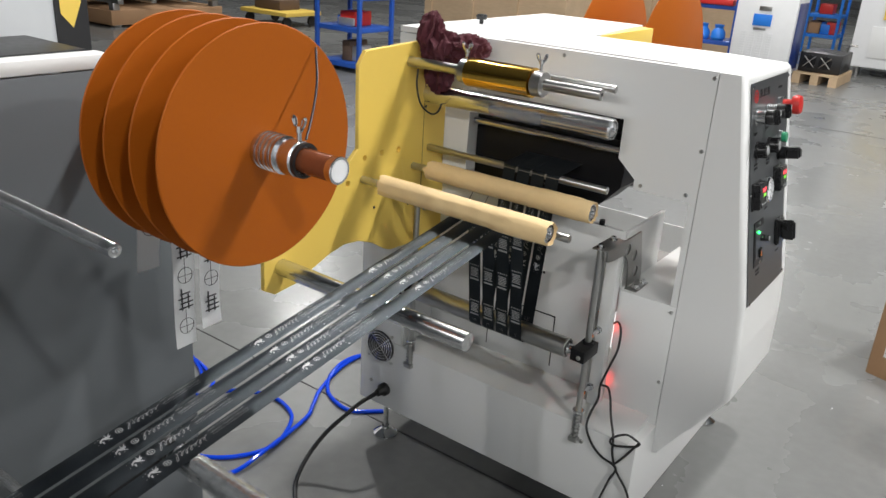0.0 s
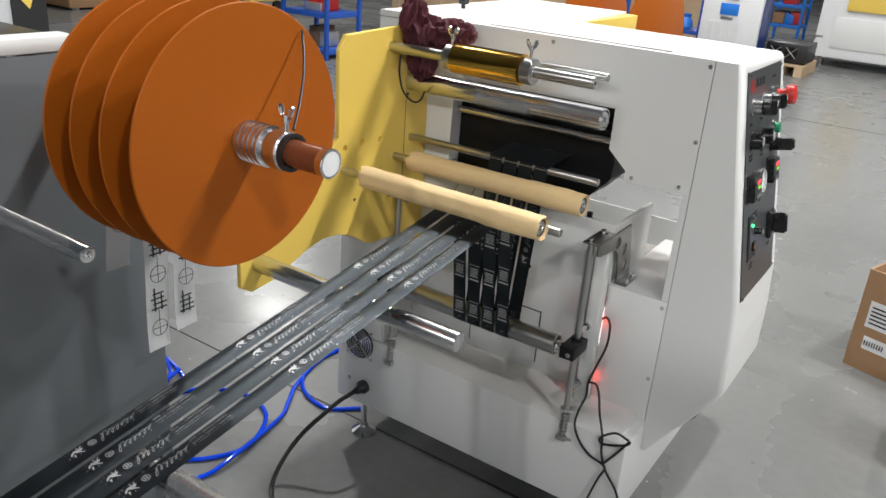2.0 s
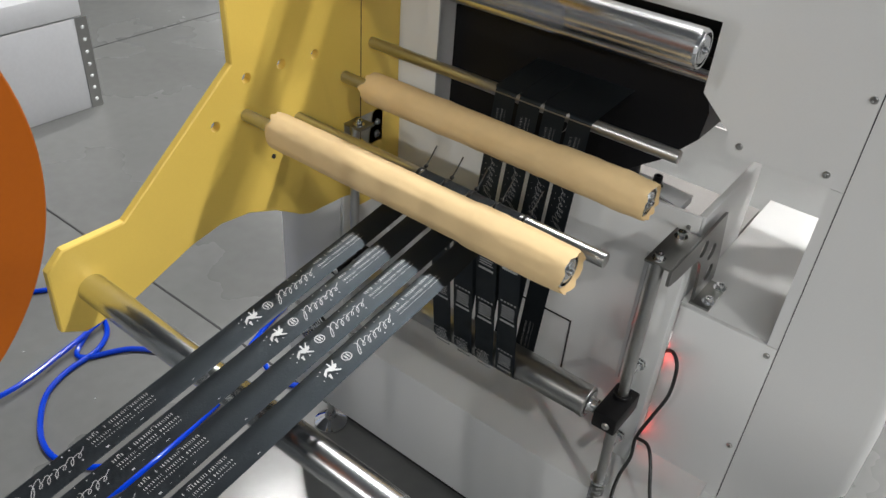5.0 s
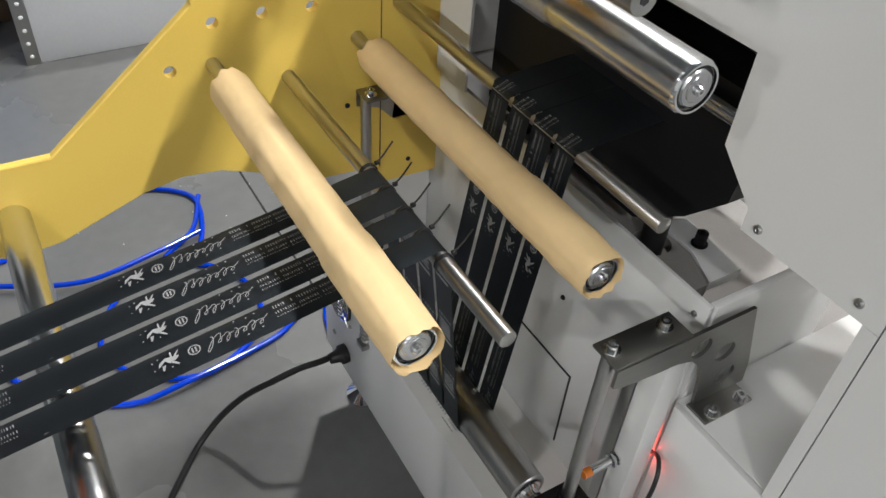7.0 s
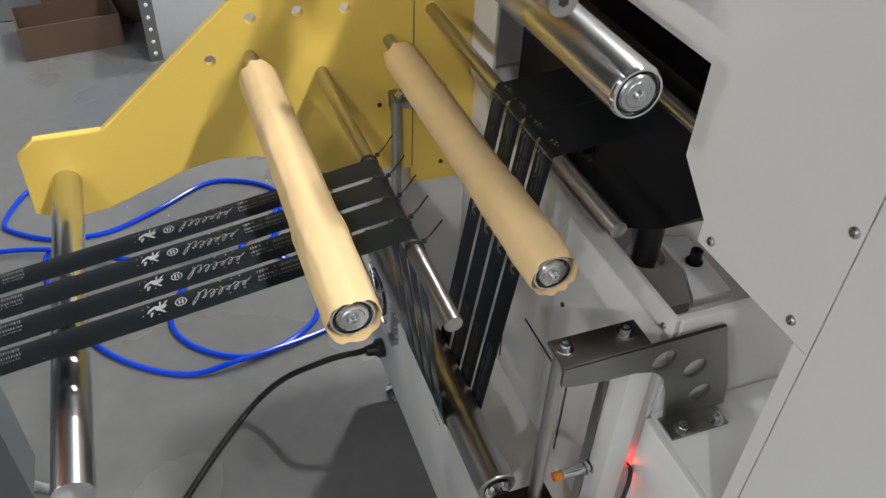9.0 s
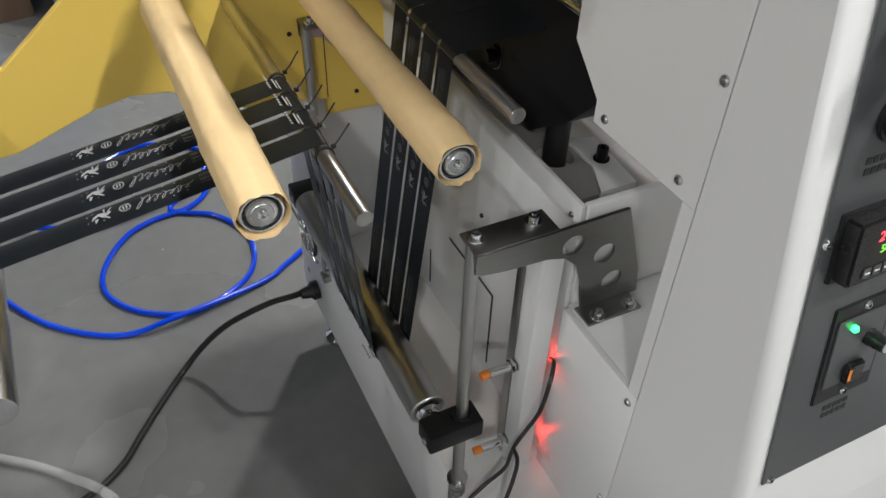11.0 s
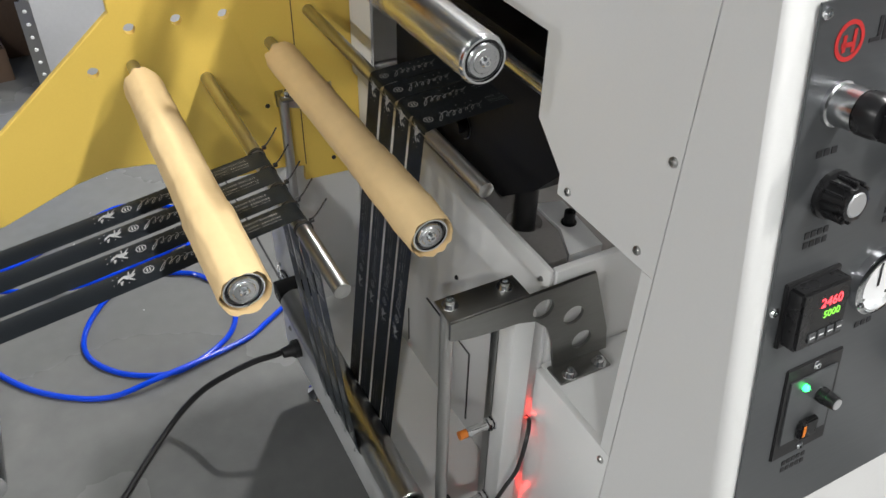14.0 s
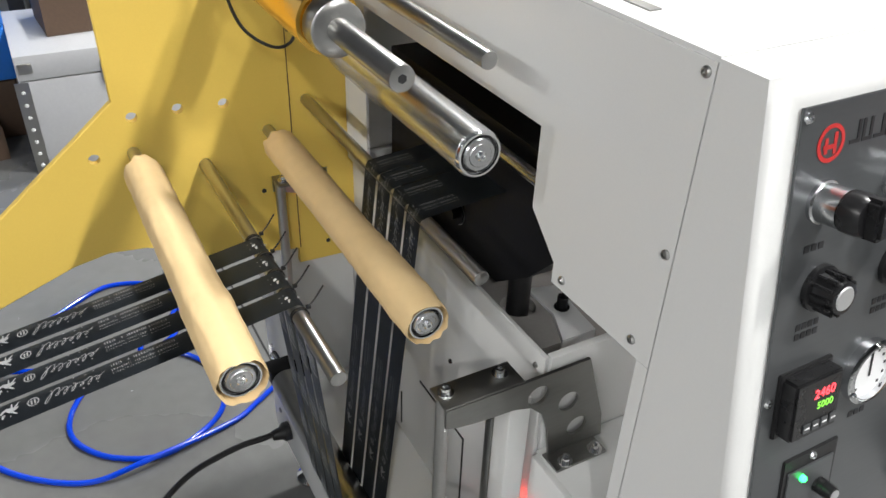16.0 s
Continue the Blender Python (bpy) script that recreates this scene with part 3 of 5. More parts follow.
def crumpled_sleeve(x0, x1, y, z, r, seed, folds, crease=0.62, dent=0.0012):
    """Kraft paper rolled round a roller: dented, with bands of bulge and a torn rim."""
    own = bmesh.new()
    n, k = 72, 66
    wedge = 2 * math.pi / 8
    rings = []
    for i in range(n + 1):
        u = i / n
        row = []
        for j in range(k):
            a = 2 * math.pi * j / k
            x = x0 + (x1 - x0) * u
            rr = r + 0.0003 * noise.noise((u * 11, math.cos(a) * 1.2 + seed, math.sin(a) * 1.2)) + 0.0005 * noise.noise((u * 34, math.cos(a) * 4 + seed, math.sin(a) * 4))
            rr += 0.0024 / (1 + math.exp(-(u - 0.70) * 200)) * (1 - 0.5 / (1 + math.exp(-(u - 0.93) * 90))) * (0.7 + 0.3 * math.cos(a + seed))
            flat_side = math.cos(wedge / 2) / math.cos((a + seed + 0.35 * u + 0.12 * noise.noise((u * 5, seed, 2))) % wedge - wedge / 2)
            rr *= 1 + max(0.0, min(1.0, 0.75 + 0.9 * noise.noise((u * 4, math.cos(a) + seed, math.sin(a))))) * (flat_side - 1) * crease
            rr += dent * min(0.0, noise.noise((u * 7 + seed, math.cos(a) * 1.6, math.sin(a) * 1.6)) + 0.15)
            for c, w, h in folds:
                rr += h * math.exp(-((u - c) / w) ** 2) * (0.6 + 0.4 * math.cos(a * 2 + seed))
            rr = max(rr, r - 0.0022)
            if i in (0, n):
                x += (0.004 if i else -0.007) * (noise.noise((math.cos(a) * 2.5 + seed * 3, math.sin(a) * 2.5, i)) + 0.2 * math.sin(5 * a))
                rr *= 0.955
            row.append(own.verts.new((x, y + rr * math.cos(a), z + rr * math.sin(a))))
        rings.append(row)
    inner = [own.verts.new((x1 - 0.012, y + r * 0.93 * math.cos(2 * math.pi * j / k), z + r * 0.93 * math.sin(2 * math.pi * j / k))) for j in range(k)]
    back = [own.verts.new((x0 + 0.012, y + r * 0.93 * math.cos(2 * math.pi * j / k), z + r * 0.93 * math.sin(2 * math.pi * j / k))) for j in range(k)]
    rings = [back] + rings + [inner]
    for ra, rb in zip(rings, rings[1:]):
        for j in range(k):
            own.faces.new((ra[j], ra[(j + 1) % k], rb[(j + 1) % k], rb[j]))
    return own


def wing_screw(p, parent):
    x, y, z = p
    w = lathe(p, (0, 0, 1), [(0, 0.0035), (0.016, 0.0035), (0.016, 0.006), (0.024, 0.0055), (0.024, 0)], 14)
    for s in (-1, 1):
        tube([(x + s * 0.004, y, z + 0.02), (x + s * 0.009, y, z + 0.026), (x + s * 0.012, y, z + 0.034), (x + s * 0.008, y, z + 0.033), (x + s * 0.006, y, z + 0.025)], 0.0028, 8, 4, bm=w)
    part("wing_screw", w, CHROME, parent)


def build_rollers(m):
    a = roller(m, "wrapped_roller", 1.258, 0.879, 0.0212, -1.112, END, STEEL, "guide roller wrapped in crumpled kraft paper")
    part("paper_sleeve", crumpled_sleeve(-1.118, END + 0.0075, 1.258, 0.879, 0.0245, 1.3, ((0.2, 0.012, 0.0009), (0.28, 0.008, 0.0010), (0.73, 0.012, 0.0010)), 0.45, 0.0005), PAPER, a, "crumpled kraft paper sleeve with torn rim")
    b = roller(m, "wrapped_roller", 1.445, 0.877, 0.0205, -1.122, END, STEEL, "guide roller wrapped in kraft paper")
    part("paper_sleeve", crumpled_sleeve(-1.127, END + 0.0065, 1.445, 0.877, 0.0236, 5.1, ((0.3, 0.02, 0.0008), (0.66, 0.012, 0.0013), (0.92, 0.03, 0.0010)), 0.12, 0.0004), PAPER, b, "kraft paper sleeve with folded rim")
    roller(m, "chrome_roller", 1.495, 1.052, 0.0235, -1.178, END, SATIN, "large chrome guide roller")
    part("guide_bar", cyl((-1.18, 1.505, 0.914), (-0.678, 1.505, 0.914), 0.0085, 24, bevel=0.001), STEEL, m)
    part("guide_bar", cyl((-1.18, 1.350, 0.842), (-0.679, 1.350, 0.842), 0.009, 24, bevel=0.001), STEEL, m)
    part("guide_bar", cyl((-1.18, 1.505, 1.135), (-0.690, 1.505, 1.135), 0.0085, 24, bevel=0.001), STEEL, m)
    part("lower_roller", cyl((-1.18, 1.004, 0.735), (-0.686, 1.004, 0.735), 0.0185, 36, bevel=0.0015), SATIN, m, "polished steel roller on the yellow plate")
    # unwind shaft, collars and the foil roll on it
    s = part("foil_shaft", cyl((-1.18, 1.417, 1.136), (-0.68, 1.417, 1.136), 0.0118, 28, bevel=0.001), STEEL, m)
    part("socket", cyl((-0.682, 1.417, 1.136), (-0.6795, 1.417, 1.136), 0.0042, 6), INK, s)
    part("foil_roll", lathe((-1.005, 1.417, 1.136), (1, 0, 0), [(0, 0.013), (0, 0.032), (0.165, 0.032), (0.165, 0.013)], 48), GOLD, s, "roll of gold stamping foil")
    for x0, x1 in ((-1.028, -1.006), (-0.839, -0.812)):
        c = part("collar", lathe((x0, 1.417, 1.136), (1, 0, 0), [(0, 0.0118), (0, 0.024), (0.002, 0.027), (x1 - x0 - 0.002, 0.027), (x1 - x0, 0.024), (x1 - x0, 0.0118)], 32), STEEL, s)
        wing_screw(((x0 + x1) / 2, 1.417, 1.162), c)
    # the foil web from the roll over the chrome roller into the press
    web = [(1.388, 1.122), (1.42, 1.100), (1.462, 1.066), (1.4695, 1.056), (1.4698, 1.046), (1.476, 1.034), (1.488, 1.0277), (1.505, 1.025), (1.56, 1.012), (1.62, 0.996)]
    own = bmesh.new()
    line = smooth_line([(0, a, b) for a, b in web], 5)
    va = [own.verts.new((-0.985, q.y, q.z)) for q in line]
    vb = [own.verts.new((-0.845, q.y, q.z)) for q in line]
    for k in range(len(line) - 1):
        own.faces.new((va[k], va[k + 1], vb[k + 1], vb[k]))
    f = part("foil_web", own, SMOKE, s, "thin smoky spent foil web")
    f.visible_shadow = False


def build_dancer_frame(m):
    """Two upright rods with springs, their top brackets, the sensor column and sensors."""
    for x, z0, out in ((-0.650, 0.31, 1), (-1.162, 0.31, -1)):
        rod = part("upright_rod", cyl((x, 1.450, z0), (x, 1.450, 0.80), 0.0075, 20), STEEL, m)
        coil = [(x + 0.0105 * math.cos(k * 0.7), 1.450 + 0.0105 * math.sin(k * 0.7), z0 + 0.008 + k * 0.00105) for k in range(62)]
        part("spring", tube(coil, 0.0014, 6, 0), STEEL, rod)
        part("washer", lathe((x, 1.45, z0 + 0.074), (0, 0, 1), [(0, 0.014), (0.004, 0.014), (0.004, 0)], 20), CHROME, rod)
        part("foot_bracket", box(x - 0.012, x + 0.012, 1.436, 1.464, z0 - 0.006, z0 + 0.006, 0.0015), STEEL, rod)
        part("screw", screw((x + 0.018 * out, 1.449, z0 - 0.002), (0, -1, 0), 0.006), STEEL, rod)
    for x, s in ((-0.650, 1), (-1.162, -1)):
        # a folded steel bracket: a flat top, and a web with three holes down to a foot flange
        x0, x1 = (x - 0.018, x + 0.018)
        br = part("top_bracket", box(x0, x1, 1.4435, 1.539 if s > 0 else 1.475, 0.797, 0.801, 0.001), BRACKET, m, "dark folded steel bracket with three round holes" if s > 0 else "dark folded steel bracket")
        px = x + 0.018 * s
        web = [(1.4435, 0.7995), (1.54, 0.7995), (1.6235, 0.8005), (1.655, 0.703), (1.660, 0.668), (1.584, 0.668), (1.581, 0.685), (1.577, 0.712), (1.566, 0.742), (1.549, 0.759), (1.5275, 0.7655), (1.50, 0.767), (1.475, 0.769), (1.455, 0.772), (1.4435, 0.776)]
        if s > 0:
            part("web", plate(web, "x", px - 0.002, px + 0.002, [ring(1.5575, 0.7735, 0.0135), ring(1.601, 0.7465, 0.0135), ring(1.619, 0.701, 0.0135)]), BRACKET, br)
            part("foot", box(px - 0.002, px + 0.028, 1.577, 1.6485, 0.6665, 0.6705, 0.0015), BRACKET, br)
            for y in (1.594, 1.636):
                part("bolt", lathe((px + 0.020, y, 0.6705), (0, 0, 1), [(0, 0.009), (0.0015, 0.009), (0.0015, 0.0055), (0.008, 0.0055), (0.008, 0.003), (0.005, 0.003), (0.005, 0)], 14), CHROME, br)
        else:
            part("web", plate([(1.4435, 0.7985), (1.532, 0.7985), (1.532, 0.742), (1.50, 0.742), (1.478, 0.765), (1.4435, 0.775)], "x", px - 0.002, px + 0.002), STEEL, br)
            for z in (0.757, 0.778):
                part("bolt", screw((px + 0.002, 1.517, z), (1, 0, 0), 0.006, 0.005), BRACKET, br)
        for y in (1.455, 1.5205) if s > 0 else (1.455,):
            part("bolt", lathe((x - 0.004 * s, y, 0.801), (0, 0, 1), [(0, 0.009), (0.0015, 0.009), (0.0015, 0.0055), (0.0085, 0.0055), (0.0085, 0.003), (0.005, 0.003), (0.005, 0)], 14), CHROME, br)
    col = part("sensor_column", box(-0.668, -0.638, 1.528, 1.556, 0.365, 0.765, 0.002), CREAM, m, "cream sensor column")
    part("strip", box(-0.684, -0.669, 1.528, 1.532, 0.37, 0.76, 0.0008), STEEL, col)
    part("strip", box(-0.70, -0.694, 1.546, 1.55, 0.50, 0.74, 0.0008), ALU, col)
    for z in (0.568, 0.413):
        q = part("sensor", cyl((-0.661, 1.490, z), (-0.6605, 1.531, z), 0.0058, 18), CHROME, m, "threaded chrome proximity sensor with orange tip")
        part("tip", cyl((-0.661, 1.479, z), (-0.661, 1.4895, z), 0.0056, 18), AMBER, q)
        for k in (0.0, 0.007):
            part("nut", lathe((-0.6607, 1.519 + k, z), (0, 1, 0), [(0, 0.0095), (0.003, 0.0095), (0.003, 0.005)], 6), CHROME, q)
        part("thread", cyl((-0.6605, 1.5565, z), (-0.6605, 1.5650, z), 0.0056, 18), CHROME, q)
        part("indicator", lathe((-0.6510, 1.5605, z + 0.004), (0.8, 0.6, 0.1), [(0, 0.003), (0.001, 0.003), (0.001, 0)], 10), REDLAMP, q)


def build_press(m):
    slab = [(-1.10, 0.795), (-0.80, 0.800), (-0.735, 0.848), (-0.692, 0.895), (-0.688, 0.935), (-0.70, 0.975), (-0.70, 1.005), (-1.10, 1.005)]
    pr = part("press_head", plate(slab, "y", 1.606, 1.70), BLACK, m, "black heated press head")
    part("upper_block", box(-1.10, -0.70, 1.665, 1.90, 1.006, 1.05, 0.004), BLACK, pr)
    part("heat_plate", box(-1.11, -0.64, 1.905, 1.915, 0.95, 1.17), BRONZE, pr, "dull bronze heat plate")
    # Added black sheet: blocks light from the open rear and darkens the press.
    part("rear_light_stop", box(-1.12, -0.80, 1.951, 1.957, 0.80, 0.953), BLACK, m, "black sheet added behind the press to stop light from the rear")
    part("boss", lathe((-0.90, 1.606, 0.847), (0, -1, 0), [(0, 0.016), (0.003, 0.016), (0.003, 0.0085), (0.012, 0.0085), (0.012, 0)], 20), BLACK, pr)
    part("boss_washer", lathe((-0.90, 1.6065, 0.847), (0, -1, 0), [(0, 0.0175), (0.0015, 0.0175), (0.0015, 0.0165)], 24), STEEL, pr)
    part("cross_bar", cyl((-1.10, 1.594, 0.985), (-0.692, 1.594, 0.985), 0.0085, 24), SATIN, m, "chrome bar behind the opening")
    for x in (-0.785, -1.05):
        part("post", cyl((x, 1.632, 0.66), (x, 1.632, 0.86), 0.0145, 24), RUBBER, m, "black press post")
    hole = ring(-0.785, 1.632, 0.023, 24)
    part("bed_plate", plate([(-1.09, 1.586), (-0.702, 1.586), (-0.702, 1.640), (-0.75, 1.66), (-1.09, 1.66)], "z", 0.748, 0.764, [hole]), PLATE, m, "grey cast bed plate round the post")
    part("white_plate", plate([(-0.81, 1.663), (-0.75, 1.663), (-0.703, 1.643), (-0.703, 1.692), (-0.80, 1.70)], "z", 0.752, 0.765), WHITE, m, "white plate beside the press post")
    part("cap_screw", lathe((-0.757, 1.680, 0.765), (0, 0, 1), [(0, 0.010), (0.0015, 0.010), (0.0015, 0.007), (0.017, 0.007), (0.017, 0.004), (0.01, 0.004), (0.01, 0)], 18), BLACK, m)


# ---- feeder with its reel of discs ----
REEL_Y, REEL_Z = 0.659, 1.127


def build_feeder():
    f = thing("feeder_machine", (-1.6, -0.3, 0), "dark grey feeder cabinet with a reel of orange discs", "machine")
    part("side_panel", box(-1.206, -1.2, -1.6, 0.785, 0.06, 1.185, 0.001), GREY, f, "flat dark grey side panel")
    part("body", box(-1.31, -1.207, -1.6, 0.78, 0.06, 1.10), GREY, f)
    part("top_cover", box(-1.235, -1.196, -1.6, 0.665, 1.186, 1.212, 0.008), CREAM, f, "cream top edge of the cabinet")
    for x in (-1.29, -1.23):
        for y in (-1.4, 0.6):
            part("foot", lathe((x, y, 0), (0, 0, 1), [(0, 0.036), (0.006, 0.036), (0.022, 0.013), (0.06, 0.01), (0.06, 0)], 20), CHROME, f)
    s = part("reel_shaft", cyl((-1.2, REEL_Y, REEL_Z), (-0.69, REEL_Y, REEL_Z), 0.0175, 32), COPPER, f, "brown tube shaft")
    part("end_ring", lathe((-0.692, REEL_Y, REEL_Z), (1, 0, 0), [(0, 0.0178), (0.011, 0.0188), (0.012, 0.018), (0.012, 0.0155), (0, 0.0155)], 32), CHROME, s)
    part("end_core", lathe((-0.69, REEL_Y, REEL_Z), (1, 0, 0), [(0, 0.0155), (0.009, 0.0155), (0.0095, 0.012), (0.0095, 0)], 32), WHITE, s)
    prof = [(0, 0.0178), (0, 0.026)]
    for k in range(5):
        a = 0.004 + k * 0.009
        prof += [(a, 0.027), (a + 0.004, 0.027), (a + 0.0055, 0.0225), (a + 0.0075, 0.0225)]
    prof += [(0.052, 0.025), (0.073, 0.025), (0.076, 0.022), (0.076, 0.0178)]
    c = part("sleeve", lathe((-0.8255, REEL_Y, REEL_Z), (1, 0, 0), prof, 36), SATIN, s, "ribbed chrome sleeve")
    wing_screw((-0.755, REEL_Y, REEL_Z + 0.022), c)
    part("tie", tube([(-0.752, REEL_Y + 0.01, REEL_Z + 0.026), (-0.77, REEL_Y + 0.04, REEL_Z + 0.055), (-0.79, REEL_Y + 0.068, REEL_Z + 0.09), (-0.822, REEL_Y + 0.098, REEL_Z + 0.132)], 0.0018, 8, 8), RUBBER, c)
    part("tie", lathe((-0.748, REEL_Y, REEL_Z), (1, 0, 0), [(0, 0.02), (0, 0.0245), (0.006, 0.0245), (0.006, 0.02)], 28), RUBBER, c)
    for x in (-0.826, -0.883, -0.941, -0.996):
        part("disc", lathe((x - 0.0035, REEL_Y, REEL_Z), (1, 0, 0), [(0, 0.0178), (0, DISC_R - 0.0012), (0.0012, DISC_R), (0.0023, DISC_R), (0.0035, DISC_R - 0.0012), (0.0035, 0.0178)], 96), ORANGE, s, "flat orange plastic reel disc")
    for y, z, x1, r in ((0.337, 1.108, -0.68, 0.0078), (0.36, 0.60, -0.90, 0.008)):
        g = part("guide_bar", cyl((-1.2, y, z), (x1, y, z), r, 20, bevel=0.0012), SATIN, f, "guide bar in plastic film")
        part("film", cyl((-1.19, y, z), (x1 - 0.02, y, z), r + 0.0008, 20), FILM, g)
        part("screw", screw((x1, y, z), (1, 0, 0), 0.004), CHROME, g)
    w = part("wrapped_roller", cyl((-0.845, 0.492, 0.699), (-0.60, 0.492, 0.699), 0.0175, 28), SATIN, f, "roller wrapped in crinkled clear film")
    part("arm", tube([(-0.865, 0.50, 0.693), (-0.865, 0.1, 0.61), (-0.865, -0.65, 0.50), (-0.90, -0.75, 0.49), (-1.2, -0.75, 0.49)], 0.013, 10, 4), RUBBER, w, "black roller arm")
    part("end_block", lathe((-0.862, 0.492, 0.699), (1, 0, 0), [(0, 0.021), (0.018, 0.021), (0.018, 0.017)], 24), RUBBER, w)
    own = cyl((-0.79, 0.492, 0.699), (-0.585, 0.492, 0.699), 0.0195, 28)
    bmesh.ops.subdivide_edges(own, edges=[e for e in own.edges if e.calc_length() > 0.1], cuts=30)
    for v in own.verts:
        d = Vector((0, v.co.y - 0.492, v.co.z - 0.699))
        v.co += d * 0.16 * noise.noise(v.co * 75)
    part("film", own, FILM, w, smooth=0)
    # inspection label hung from the reel
    for x, y, z1, h, tilt in ((-1.10, 0.700, 1.02, 0.32, 0.01), (-1.095, 0.752, 1.0, 0.275, 0.012), (-1.11, 0.648, 1.02, 0.16, 0.0)):
        ls = thing("label_strip", (x, y, z1 - h), "white printed label strip hanging torn from the reel", "label", "hanging label strips")
        own = bmesh.new()
        n = 14
        va, vb = [], []
        for k in range(n + 1):
            u = k / n
            bend = 0.006 * math.sin(u * 5 + x * 40)
            jag = 0.007 * math.sin(9.0 * x) if k == n else 0
            va.append(own.verts.new((x + 0.004 + bend + tilt * u, y - 0.024, z1 - h * u)))
            vb.append(own.verts.new((x - 0.002 + bend * 1.3 + tilt * u, y + 0.024, z1 - h * u - jag)))
        for k in range(n):
            own.faces.new((va[k], vb[k], vb[k + 1], va[k + 1]))
        bmesh.ops.solidify(own, geom=own.faces[:], thickness=0.0006)
        part("strip", own, LABELP, ls, smooth=60)
        ink = bmesh.new()
        k = 0
        z = z1 - 0.03
        while z > z1 - h + 0.03:
            u = (z1 - z) / h
            bx = x + 0.0045 + 0.006 * math.sin(u * 5 + x * 40) + tilt * u
            if k % 2:
                lathe((bx, y, z), (1, 0, 0), [(0, 0.0150), (0.0006, 0.0150), (0.0006, 0.0141), (0, 0.0141)], 24, ink)
                box(bx, bx + 0.0006, y - 0.0004, y + 0.0004, z - 0.014, z + 0.034, bm=ink)
                box(bx, bx + 0.0006, y - 0.014, y + 0.014, z - 0.0004, z + 0.0004, bm=ink)
            else:
                for q in range(4):
                    box(bx, bx + 0.0006, y - 0.015 + (q % 2) * 0.004, y + 0.015 - (q > 1) * 0.005, z - 0.014 + q * 0.009, z - 0.0115 + q * 0.009, bm=ink)
                for q in (-0.009, 0.004):
                    box(bx, bx + 0.0006, y + q, y + q + 0.0028, z - 0.017, z + 0.016 - q, bm=ink)
            k += 1
            z -= 0.05
        part("print_bar", ink, INK, ls, smooth=0)


DISC_R = 0.1715

# ---- the four ribbons ----
RIBBON_X = (-0.928, -0.889, -0.850, -0.812)
BAR = (1.350, 0.842, 0.0095)
UBAR = (1.505, 0.914, 0.009)
DAN = (1.421, 0.554, 0.0245)
SLOPE = 0.155
PERIOD = 0.288
DROP = [(0, 0.0), (4.2, 0.0), (8.2, -0.010), (10.3, -0.022), (10.6, -0.030), (11, -0.046), (11.5, -0.066), (12, -0.090), (12.5, -0.116), (12.8, -0.128), (13, -0.132), (13.5, -0.130), (14, -0.122), (15, -0.118), (16, -0.118)]
FEED = [(0, 1.014), (2, 1.018), (4, 1.03), (6, 1.07), (7, 1.094), (8.2, 1.101), (10.4, 1.108), (11, 1.133), (11.6, 1.169), (11.8, 1.185), (12.5, 1.274), (13, 1.324), (13.5, 1.382), (14, 1.459), (14.5, 1.525), (15, 1.585), (15.5, 1.625), (16, 1.64)]


def between(table, t):
    return float(np.interp(t, [a for a, _ in table], [b for _, b in table]))


def ribbon_line(drop):
    """The ribbon's way in y and z, from the feeder over the bar, under the dancer roller, over the upper bar into the press."""
    zd = DAN[1] + drop
    line = [(-0.6, 0.857 - SLOPE * 1.95), (1.349, 0.857 - 0.005)]
    line += [(BAR[0] + BAR[2] * math.sin(a), BAR[1] + BAR[2] * math.cos(a)) for a in (0.2, 0.6, 1.0, 1.4)]
    line += [(DAN[0] - DAN[2] * math.cos(a), zd - DAN[2] * math.sin(a)) for a in [k * math.pi / 8 for k in range(9)]]
    line += [(UBAR[0] - UBAR[2] * math.cos(a), UBAR[1] + UBAR[2] * math.sin(a)) for a in (0.2, 0.6, 1.0, 1.4)]
    line += [(1.60, 0.931), (1.9, 0.936)]
    return line


def along(line, s):
    """Place and tangent at the length s past the point where the run meets the bar."""
    acc = -math.hypot(line[1][0] - line[0][0], line[1][1] - line[0][1])
    for (ay, az), (by, bz) in zip(line, line[1:]):
        d = math.hypot(by - ay, bz - az)
        if s <= acc + d or (by, bz) == line[-1]:
            u = (s - acc) / d
            return Vector((0, ay + (by - ay) * u, az + (bz - az) * u)), Vector((0, (by - ay) / d, (bz - az) / d))
        acc += d


def ribbon_pose(x, drop, s, off):
    p, tan = along(ribbon_line(drop), s)
    nor = Vector((1, 0, 0)).cross(tan)
    p = p + nor * off
    m = Matrix(((1, 0, 0, x), (0, tan.y, nor.y, p.y), (0, tan.z, nor.z, p.z), (0, 0, 0, 1)))
    return m


def strip(x, line, w=0.0165, thick=0.0004, wide=None, arch=0.0):
    """A ribbon along a line in y and z; wide, if given, is the half width past the upper bar."""
    own = bmesh.new()
    ws = [wide if wide and y > UBAR[0] - 0.005 else w for y, z in line]
    bows = [arch * max(0.0, min(1.0, (1.33 - y) / 0.12)) for y, z in line]
    cuts = [k / 4 - 1 for k in range(9)] if arch else (-1, 1)
    cols = [[own.verts.new((x + q * u, y, z - bow * u * u)) for (y, z), q, bow in zip(line, ws, bows)] for u in cuts]
    for va, vb in zip(cols, cols[1:]):
        for k in range(len(line) - 1):
            own.faces.new((va[k], vb[k], vb[k + 1], va[k + 1]))
    bmesh.ops.solidify(own, geom=own.faces[:], thickness=thick)
    return own


def flat(polys):
    """Thin print: flat polygons in x and y."""
    own = bmesh.new()
    for poly in polys:
        vs = [own.verts.new((a, b, 0)) for a, b in poly]
        if len(vs) > 2:
            own.faces.new(vs)
    return own


